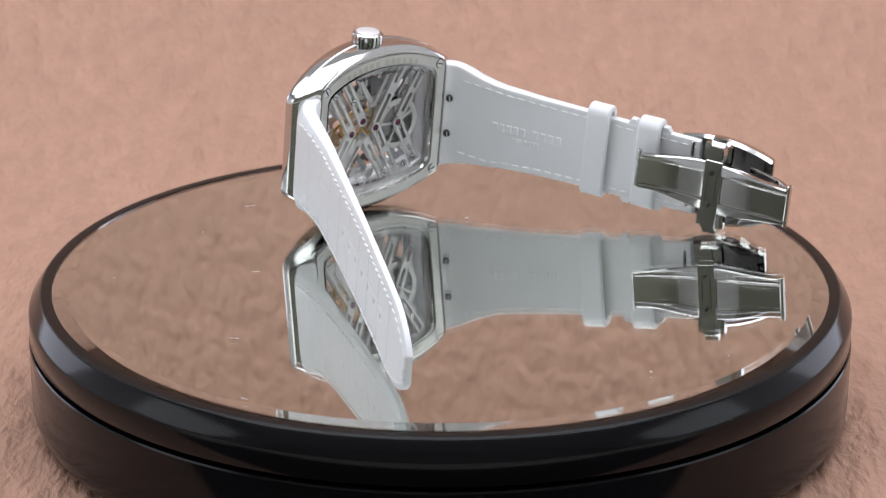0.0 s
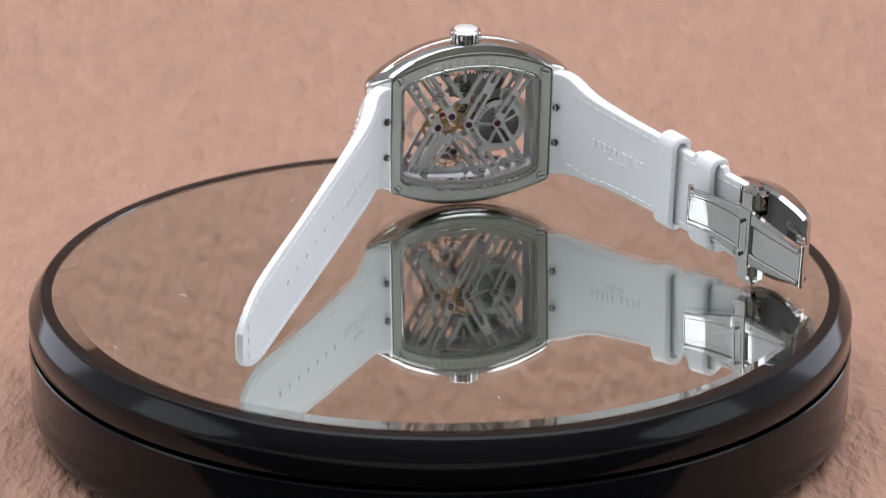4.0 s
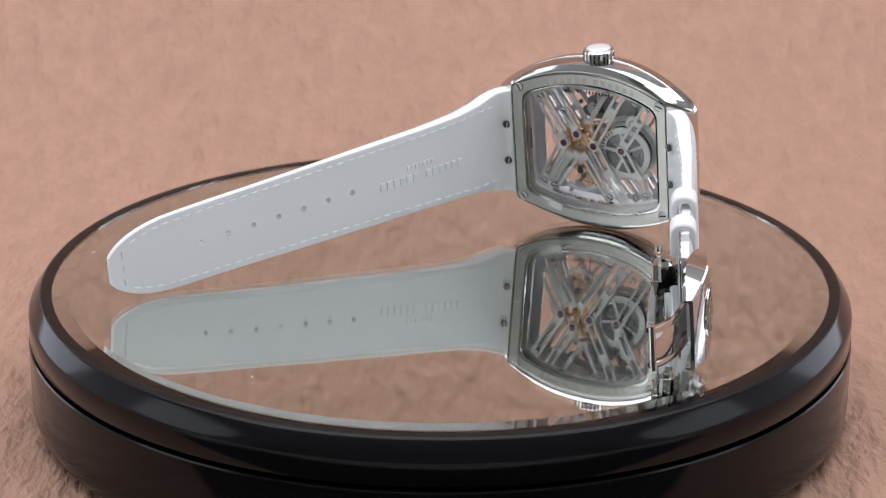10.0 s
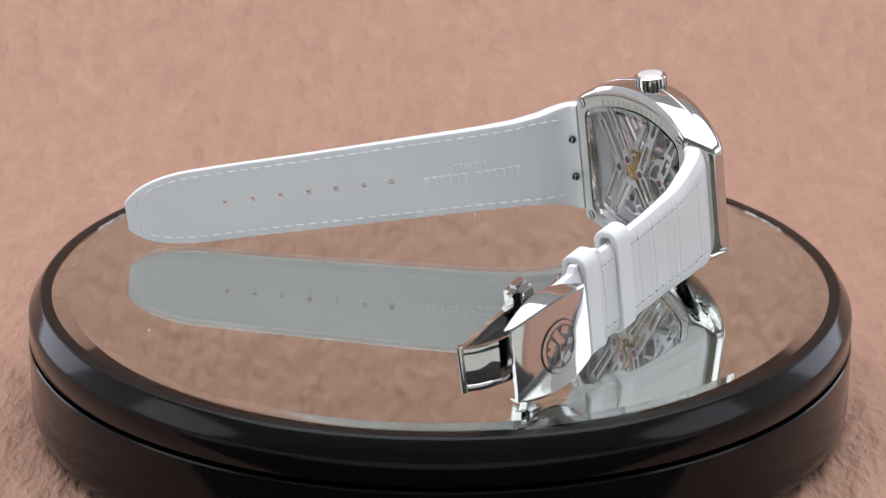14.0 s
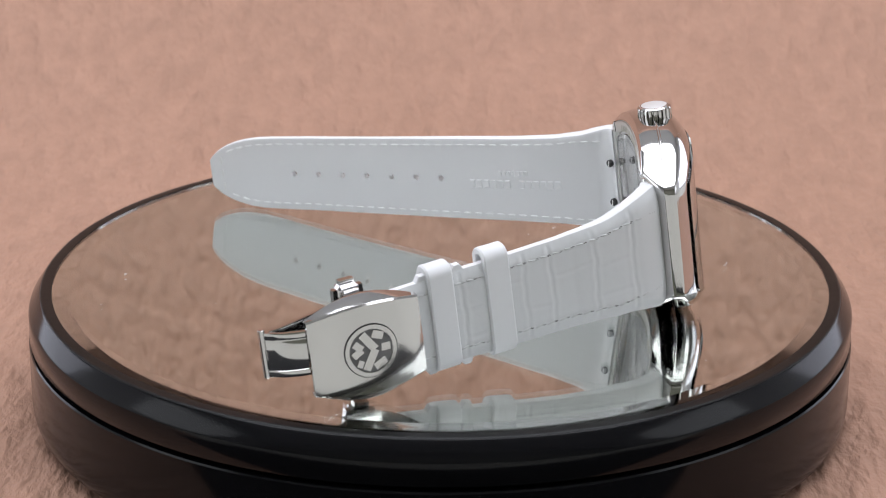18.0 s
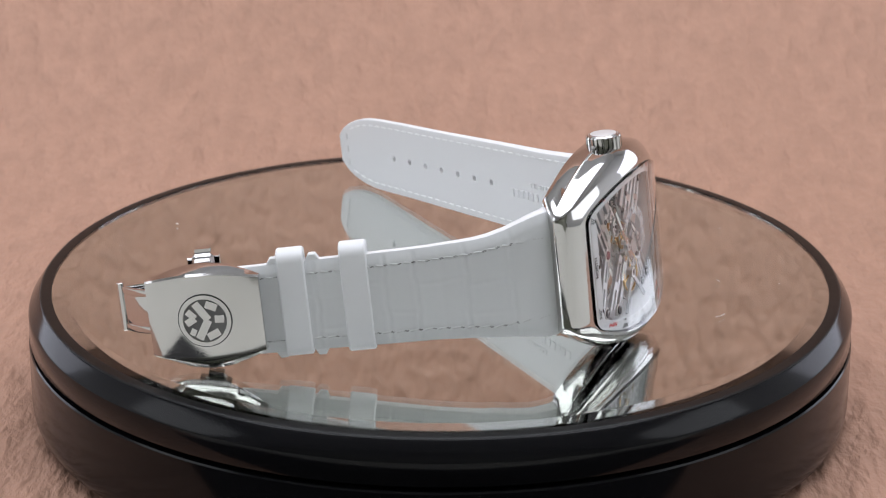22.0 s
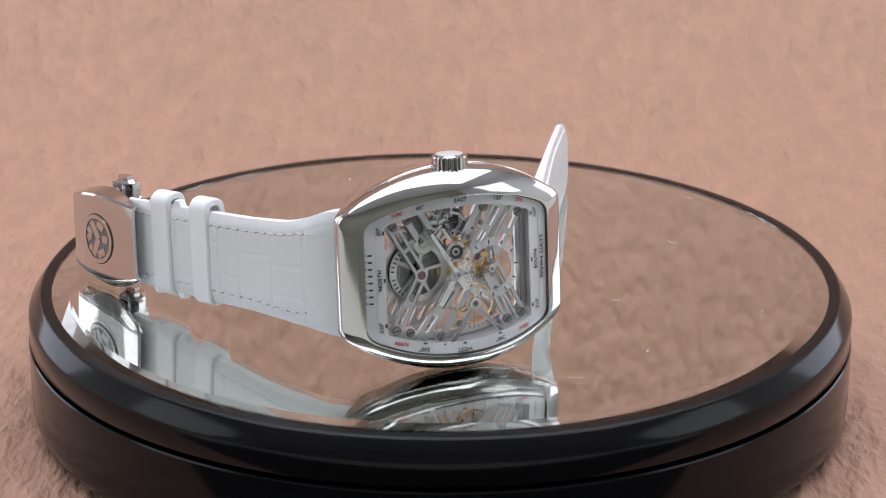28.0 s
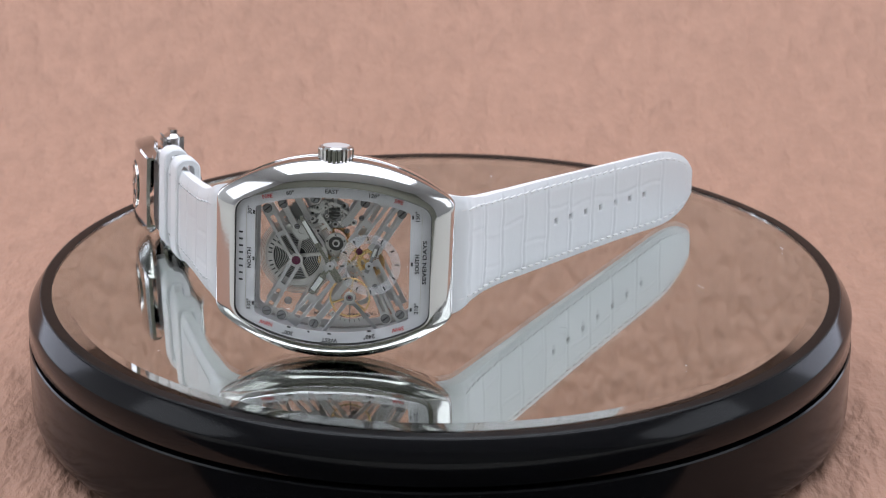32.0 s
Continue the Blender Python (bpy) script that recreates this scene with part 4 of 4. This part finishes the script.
bar(bm, (BAL[0], BAL[1] - 1.2), (BAL[0], BAL[1] - 5.2), 0.24, 9.9, 10.05, rail=0.07)
part("regulator_index", bm, DARK_STEEL, movement, smooth=False)
bm = bmesh.new()
rear = [(BAL[0] + r * math.cos(radians(a)), BAL[1] + 2.2 + r * math.sin(radians(a))) for r in (4.9, 6.0) for a in range(226, 315, 8)]
half = len(rear) // 2
loft(bm, [ring(bm, [P(*p, n) for p in rear[:half] + rear[half:][::-1]]) for n in (3.0, 3.6)], caps=True)
part("rear_arc", bm, RHODIUM, movement, smooth=False)

# small seconds ring: thin clear-white ring with black strokes
VEIL = material("frosted_ring", (0.85, 0.86, 0.87), 0.4)
VEIL.node_tree.nodes["Principled BSDF"].inputs["Alpha"].default_value = 0.26
seconds_ring = part("seconds_ring", disc(8.6, -1.5, 10.35, 10.5, 7.3, 64, hole=5.2), VEIL, watch, "frosted small seconds ring")
for k in range(12):
    a = radians(30 * k + 4)
    bm = bmesh.new()
    block(bm, 8.6 + 6.4 * math.cos(a), -1.5 + 6.4 * math.sin(a), 10.51, 0.95, 0.26, 0.05, math.degrees(a))
    part("stroke", bm, BLACK_INK, seconds_ring, smooth=False)


def hand(name, outline, n0, n1, mat, label, lume):
    """A flat hand along +x from its pivot, with a luminous inlay."""
    h = new(name)
    h.parent = watch
    tagged(h, label)
    bm = bmesh.new()
    loft(bm, [ring(bm, [P(x, y, n) for x, y in outline]) for n in (n0, n1)], caps=True)
    part("blade", bm, mat, h, smooth=False)
    bm = bmesh.new()
    loft(bm, [ring(bm, [P(x, y, n) for x, y in lume]) for n in (n1 + 0.01, n1 + 0.09)], caps=True)
    part("lume", bm, LUME, h, "pale luminous inlay", smooth=False)
    part("boss", disc(0, 0, n0 - 0.1, n1 + 0.2, 0.95, 24), PLATED, h)
    part("arbor", disc(0, 0, n1 + 0.2, n1 + 0.3, 0.30, 14), DARK_STEEL, h)
    # black bar along one edge: the bevel's shaded side put into colour
    bm = bmesh.new()
    tip = max(x for x, y in outline)
    bar(bm, (tip * 0.36, -0.80), (tip * 0.97, -0.52), 0.16, n0, n1 + 0.03, rail=0.05)
    part("shaded_flank", bm, BLACK_INK, h, "black bar painted as the shaded bevel flank", smooth=False)
    return h


minute_hand = hand("minute_hand", [(-4.4, 0.7), (-3.2, 0.9), (0, 0.85), (2.2, 0.40), (4.6, 0.42), (5.4, 0.70), (12.4, 0.62), (13.6, 0.25), (13.6, -0.25), (12.4, -0.62), (5.4, -0.70), (4.6, -0.42), (2.2, -0.40), (0, -0.85), (-3.2, -0.9), (-4.4, -0.7)],
                   11.9, 12.15, STEEL, "steel minute hand with pale inlay", [(6.2, 0.42), (12.2, 0.42), (12.2, -0.42), (6.2, -0.42)])
minute_hand.matrix_basis = Matrix.Translation(P(-0.35, -1.7, 0)) @ Matrix.Rotation(math.atan2(9.41 + 1.7, -7.21 + 0.35), 4, "Z")
part("counterpoise", disc(-3.6, 0, 11.85, 11.95, 0.9, 6), STEEL, minute_hand, "steel tail")
hour_hand = hand("hour_hand", [(-2.4, 0.9), (0, 0.8), (2.4, 0.5), (3.2, 0.95), (7.6, 0.95), (8.3, 0.5), (8.3, -0.5), (7.6, -0.95), (3.2, -0.95), (2.4, -0.5), (0, -0.8), (-2.4, -0.9)],
                 11.3, 11.55, STEEL, "steel hour hand with pale inlay", [(3.7, 0.58), (7.3, 0.58), (7.3, -0.58), (3.7, -0.58)])
hour_hand.matrix_basis = Matrix.Translation(P(-0.35, -1.7, 0)) @ Matrix.Rotation(math.atan2(-8.87 + 1.7, -5.16 + 0.35), 4, "Z")
bm = bmesh.new()
bar(bm, (-1.6, 0.0), (1.8, 0.0), 1.7, 11.58, 11.7, rail=0.5)
bmesh.ops.rotate(bm, cent=(0, 0, 0), matrix=Matrix.Rotation(radians(-25), 3, "Z"), verts=bm.verts)
part("cannon_plate", bm, PLATED, hour_hand, "pale steel centre plate", smooth=False)
seconds_hand = hand("seconds_hand", [(-1.8, 0.5), (0, 0.55), (1.8, 0.35), (2.2, 0.55), (4.6, 0.55), (5.4, 0.25), (5.4, -0.25), (4.6, -0.55), (2.2, -0.55), (1.8, -0.35), (0, -0.55), (-1.8, -0.5)],
                    11.0, 11.15, SLATE, "steel small seconds hand with pale inlay", [(2.4, 0.3), (4.4, 0.3), (4.4, -0.3), (2.4, -0.3)])

# screws and engraving on the back
def back_n(u):
    return 1.9 - 2.6 * (u / 28.0) ** 2


for u, v, angle in ((20.05, 15.6, 60), (-20.1, 15.3, 20), (20.35, -15.9, 50), (-20.2, -15.6, -10)):
    screw(u, v, back_n(u) - 0.12, 1.15, angle, watch, back=True)
for u in (22.95, -22.65):
    for v in (5.0, -5.4):
        way = (-0.62 * math.copysign(1, u), 0, -0.78)
        seat_at = frame_at(u + 0.75 * math.copysign(1, u), v, -0.7, way, (0, 1, 0.3))
        pin = part("strap_screw", turned([(0, 0), (0.95 * K, 0), (0.95 * K, 0.75 * K), (0.75 * K, 0.95 * K), (0, 0.95 * K)], 20, seat_at), DARK_STEEL, watch, "dark slotted strap screw")
        bm = bmesh.new()
        bmesh.ops.create_cube(bm, size=1, matrix=seat_at @ Matrix.Translation((0, 0, 0.95 * K)) @ Matrix.Diagonal((1.5 * K, 0.3 * K, 0.06 * K, 1)))
        part("slot", bm, SATIN, pin, smooth=False)


for k, ch in enumerate("V45 S6 SQT AC BC"):
    if ch != " ":
        u = -13.5 + 1.75 * k
        lettering(ch, 1.5, (u, -18.35 + 0.0115 * u * u, back_n(u) - 0.02), 1.3 * u, GREY_INK, case_back, "engraved_letter", back=True)
for k in range(12):
    u = 12.0 - 2.1 * k - (1.2 if k > 5 else 0)
    bm = bmesh.new()
    block(bm, u, 19.2 - 0.0115 * u * u, back_n(u) - 0.05, 1.3, 1.5, 0.06, -1.3 * u, -0.0066 * u)
    part("name_bar", bm, GREY_INK, case_back, smooth=False)
bm = bmesh.new()
block(bm, 13.0, -17.2, back_n(13.0) - 0.05, 8.0, 2.2, 0.06, 14, -0.0066 * 13)
part("number_panel", bm, SATIN, case_back, "smooth panel of the engraved number", smooth=False)
for k, ch in enumerate("MASTER OF COMPLICATIONS"):
    if ch != " ":
        u = -4.6 + 0.78 * k
        lettering(ch, 0.85, (u, -15.6 + 0.0095 * u * u, 3.35), 1.1 * u, BLACK_INK, holder, "printed_letter", back=True)
lettering("MADE BY", 0.85, (5.0, 15.75, 2.35), 176, BLACK_INK, holder, "printed_word", back=True)
for k in range(7, 16):
    if k:
        u = 7.6 - 0.92 * k
        bm = bmesh.new()
        block(bm, u, 15.9 - 0.0095 * u * u, 2.30, 0.35, 0.8, 0.05, -1.0 * u)
        part("name_bar", bm, BLACK_INK, holder, smooth=False)
lettering("SWISS MADE", 0.75, (18.05, 0.5, 2.7), 90, BLACK_INK, holder, "printed_word", back=True)


# ---- clasp ----
clasp = new("folding_clasp")
clasp.parent = watch
tagged(clasp, "open polished steel folding clasp")


def build_clasp():
    # cover: from the strap's side (a) to the far end (b) in the u-n plane
    a, b = Vector((-57.0, -56.7)), Vector((-64.4, -82.4))
    d = (b - a).normalized()
    out = Vector((d.y, -d.x))
    if out.x > 0:
        out = -out
    length, mid = (b - a).length, -1.6

    def at(s, w, h):
        p = a + d * (s * length) + out * h
        return P(p.x, mid + w, p.y)
    steps, half = 24, 8.8

    def section(s):
        arch = math.sin(math.pi * s)
        face = half + 1.7 * arch - 0.2 * s
        top = 1.9 * arch ** 0.8
        up, low = face + 0.4 + 1.3 * arch ** 0.8, face + 0.4 + 2.3 * arch ** 0.8
        pts = [(-low, top - 1.6 - 2.6 * arch), (-low + 0.1, top - 1.3 - 2.1 * arch), (-face - 0.45, top - 0.4), (-face, top)]
        pts += [(face * x, top + 0.12 * (1 - x * x)) for x in (-0.9, -0.6, -0.3, 0, 0.3, 0.6, 0.9)]
        pts += [(face, top), (face + 0.45, top - 0.4), (up - 0.1, top - 1.3 - 2.6 * arch), (up, top - 1.6 - 3.2 * arch)]
        inner = [(x * 0.93, y - 0.9) for x, y in reversed(pts)]
        return pts + inner
    bm = bmesh.new()
    rings = [ring(bm, [at(k / steps, w, h) for w, h in section(k / steps)]) for k in range(steps + 1)]
    loft(bm, rings, caps=True)
    part("cover", bm, STEEL, clasp, "polished domed clasp cover", sharp=24)

    # round emblem, a raised ring with plain strokes in it
    def on_cover(r, ang, lift):
        s = 0.49 + r * math.cos(ang) / length
        w = r * math.sin(ang) - 0.3
        arch = math.sin(math.pi * s)
        face = half + 1.7 * arch - 0.2 * s
        return at(s, w, 1.9 * arch ** 0.8 + 0.12 * (1 - (w / face) ** 2) + lift)

    def emblem_ring(r0, r1, lift, name, mat):
        bm = bmesh.new()
        count = 48
        loops = [ring(bm, [on_cover(r, k * math.tau / count, h) for k in range(count)]) for r, h in ((r0, 0.0), (r0, lift), (r1, lift), (r1, 0.0))]
        loft(bm, loops + [loops[0]])
        part(name, bm, mat, clasp)
    emblem_ring(6.15, 6.42, 0.06, "emblem_edge", DARK_STEEL)
    emblem_ring(5.2, 6.15, 0.35, "emblem_ring", STEEL)
    bm = bmesh.new()
    count = 40
    loops = [ring(bm, [on_cover(r, k * math.tau / count, 0.1) for k in range(count)]) for r in (5.1, 3.4, 1.6, 0.1)]
    loft(bm, loops)
    part("emblem_ground", bm, SLATE, clasp)

    def stroke(points, width):
        bm = bmesh.new()
        loops = []
        for (x0, y0), (x1, y1) in zip(points, points[1:]):
            dx, dy = x1 - x0, y1 - y0
            l = math.hypot(dx, dy)
            px, py = -dy / l * width / 2, dx / l * width / 2
            quad = [(x0 + px, y0 + py), (x1 + px, y1 + py), (x1 - px, y1 - py), (x0 - px, y0 - py)]
            lower, upper = (ring(bm, [on_cover(math.hypot(x, y), math.atan2(y, x), h) for x, y in quad]) for h in (0.05, 0.36))
            loft(bm, [lower, upper], caps=True)
        part("emblem_stroke", bm, STEEL, clasp, smooth=False)
    stroke([(1.9, 4.3), (-0.9, 0.2), (1.7, -4.3)], 1.9)
    stroke([(-0.6, 4.0), (-3.1, 2.9)], 1.8)
    stroke([(-2.4, 0.3), (-4.6, 0.2)], 1.8)
    stroke([(-0.4, -4.0), (-3.2, -2.7)], 1.8)
    stroke([(3.9, 2.4), (2.2, 0.7), (4.4, -0.6)], 1.7)
    stroke([(3.5, -2.3), (2.3, -2.9)], 1.7)

    # blade: folding arm on the wrist side, its rails flaring towards the middle hinge
    def blade(name, knots, w0, w1, thick, label=""):
        pts, total = path_points(knots, 30)
        bm = bmesh.new()
        loops = []
        for i, p in enumerate(pts):
            q = (pts[min(i + 1, 30)] - pts[max(i - 1, 0)]).normalized()
            o = Vector((q.y, -q.x)) * math.copysign(1, thick)
            w = w0 + (w1 - w0) * ease(i / 30)
            g = 3.7 + 0.10 * (w - 5.4)
            t = abs(thick)
            face = [(-w, 0.30 * t), (-w, 0.75 * t), (-w + 0.30, t), (-w + 0.7, 1.05 * t), (-g - 0.35, 1.05 * t), (-g - 0.1, 0.9 * t), (-g, 0.45 * t), (-g + 0.35, 0.45 * t), (-g + 0.5, 0.6 * t)]
            face = face + [(-x, h) for x, h in reversed(face)]
            under = [(x, -0.35 * h) for x, h in reversed(face)]
            loops.append(ring(bm, [P(p.x + o.x * h, mid + 0.7 + x, p.y + o.y * h) for x, h in face + under]))
        loft(bm, loops, caps=True)
        return part(name, bm, STEEL, clasp, label, sharp=24)
    blade("inner_blade", [(-43.4, -54.2), (-47.2, -60.0), (-50.4, -68.0), (-51.6, -72.4)], 4.9, 7.1, -1.2, label="curved inner folding blade")
    blade("outer_blade", [(-52.0, -73.8), (-53.8, -80.0), (-56.4, -87.0), (-58.4, -92.2)], 7.1, 5.2, -1.2, label="curved outer folding blade")
    blade("link_blade", [(-58.6, -92.4), (-60.4, -88.6), (-61.0, -84.0), (-60.6, -78.0)], 5.3, 5.3, 0.8, label="grooved link blade under the cover")

    def rod(name, u, n, r, v0, v1, mat=STEEL, label=""):
        bm = turned([(0, 0), ((r - 0.12) * K, 0), (r * K, 0.12 * K), (r * K, (v1 - v0 - 0.12) * K), ((r - 0.12) * K, (v1 - v0) * K), (0, (v1 - v0) * K)], 18, frame_at(u, v0, n, (0, 1, 0)))
        return part(name, bm, mat, clasp, label)
    rod("hinge", -58.6, -92.6, 0.8, -6.4, 5.2, label="round hinge pin")
    rod("hinge", -43.2, -53.9, 0.75, -5.6, 4.8, label="round hinge pin")
    rod("hinge", -52.0, -73.0, 0.8, -5.6, 4.8, label="round hinge pin")
    rod("spring_bar", -53.4, -63.2, 0.6, -10.6, 8.2, label="steel spring bar")

    # middle block with the pushers
    e = (Vector((-58.0, -92.0)) - Vector((-43.0, -53.8))).normalized()
    o = Vector((e.y, -e.x))

    def box(name, centre, along_by, out_by, v0, v1, mat, label, bevel=0.5):
        bm = bmesh.new()
        c = Vector(centre)
        m = Matrix(((e.x * along_by * K, 0, o.x * out_by * K, c.x * K), (0, (v1 - v0) * K, 0, (v0 + v1) / 2 * K), (e.y * along_by * K, 0, o.y * out_by * K, c.y * K), (0, 0, 0, 1)))
        bmesh.ops.create_cube(bm, size=1, matrix=m)
        bmesh.ops.bevel(bm, geom=bm.edges[:], offset=bevel * K, segments=3, affect="EDGES")
        part(name, bm, mat, clasp, label)
    box("middle_block", (-51.6, -73.0), 5.0, 3.0, -8.9, 7.1, STEEL, "polished middle block", 0.35)
    for v0, v1 in ((3.6, 12.6), (-14.6, -5.6)):
        box("pusher", (-51.6 + o.x * 1.9, -73.0 + o.y * 1.9), 7.4, 5.6, v0, v1, STEEL, "polished release pusher", 1.9)
        for k in range(4):
            low = 6.9 + 1.3 * k if v1 > 0 else -9.6 - 1.3 * k
            box("grip_rib", (-51.6 + o.x * 4.6, -73.0 + o.y * 4.6), 4.0, 0.5, low + 0.1, low + 0.42, SLATE, "grey grip rib", 0.1)
    for dn in (-5.2, 4.0):
        bm = turned([(0, 0), (0.5 * K, 0), (0.5 * K, 2.0 * K), (0, 2.0 * K)], 14, frame_at(-51.5, dn - 0.5, -72.9, (-o.x, 0, -o.y)))
        part("rivet", bm, DARK_STEEL, clasp)
    for shift in (-1.2, 1.2):
        box("slot", (-51.6 + e.x * shift - o.x * 1.45, -73.0 + e.y * shift - o.y * 1.45), 0.22, 0.3, -4.9, 3.6, DARK_STEEL, "dark slot in the block", 0.1)


build_clasp()


# ---- dust on the mirror ----
def build_dust():
    bm = bmesh.new()
    for k in range(20):
        r, a = 0.086 * math.sqrt(random.random()), random.random() * math.tau
        size = 0.00008 + 0.00014 * random.random() ** 2
        m = Matrix.Translation((r * math.cos(a), r * math.sin(a), ZM + 0.00028 + size * 0.3)) @ Matrix.Rotation(random.random() * 6, 4, "Z") @ Matrix.Diagonal((size * (1 + 2 * random.random()), size * 0.6, size * 0.6, 1))
        bmesh.ops.create_icosphere(bm, subdivisions=1, radius=1, matrix=m)
    # short curled fibres
    for x, y, a, long, bend in ((-0.0210, 0.0596, 0.4, 0.0030, 1.2), (0.0199, 0.0400, 2.2, 0.0022, -1.6), (0.0665, 0.0243, 1.1, 0.0034, 0.9),
                                (-0.0530, 0.0706, 2.9, 0.0024, 1.8), (0.0513, 0.0442, 0.1, 0.0018, -1.0)):
        loops, w = [], 0.00004
        for k in range(9):
            b = a + bend * k / 8
            loops.append(ring(bm, [(x - math.sin(b) * w * math.cos(c), y + math.cos(b) * w * math.cos(c), ZM + 0.00034 + w * math.sin(c)) for c in (0.5, 2.1, 3.7, 5.3)]))
            x, y = x + math.cos(b) * long / 8, y + math.sin(b) * long / 8
        loft(bm, loops, caps=True)
    ob = part("dust", bm, THREAD, platter, "scattered pale dust specks and short fibres")
    ob["kind"] = "stuff"


build_dust()


# ---- the turning ----
def motions():
    seat = Matrix(((-0.33399, -0.11818, 0.93514, 49.11243 * K), (0.94248, -0.02724, 0.33316, -4.01479 * K),
                   (-0.01390, 0.99262, 0.12048, 23.42 * K), (0, 0, 0, 1)))

    def turn(t):
        d = t - 16.0
        return -(7.12629 * d + 0.0027088 * d * d)
    times = [0.5 * k for k in range(65)]
    walk(platter, [(t, pose(0, 0, 0, 0, 0, turn(t))) for t in times])
    walk(watch, [(t, pose(0, 0, ZM, 0, 0, turn(t)) @ seat) for t in times])
    pivot = Matrix.Translation(P(8.6, -1.5, 0))
    walk(seconds_hand, [(float(t), pivot @ pose(0, 0, 0, 0, 0, 69.5 + 6.0 * (32 - t))) for t in range(0, 33, 4)])
    staff = Matrix.Translation(P(BAL[0], BAL[1], 0))
    walk(balance, [(k / 6.0, staff @ pose(0, 0, 0, 0, 0, 40.0 if k % 2 else -40.0)) for k in range(193)])


motions()
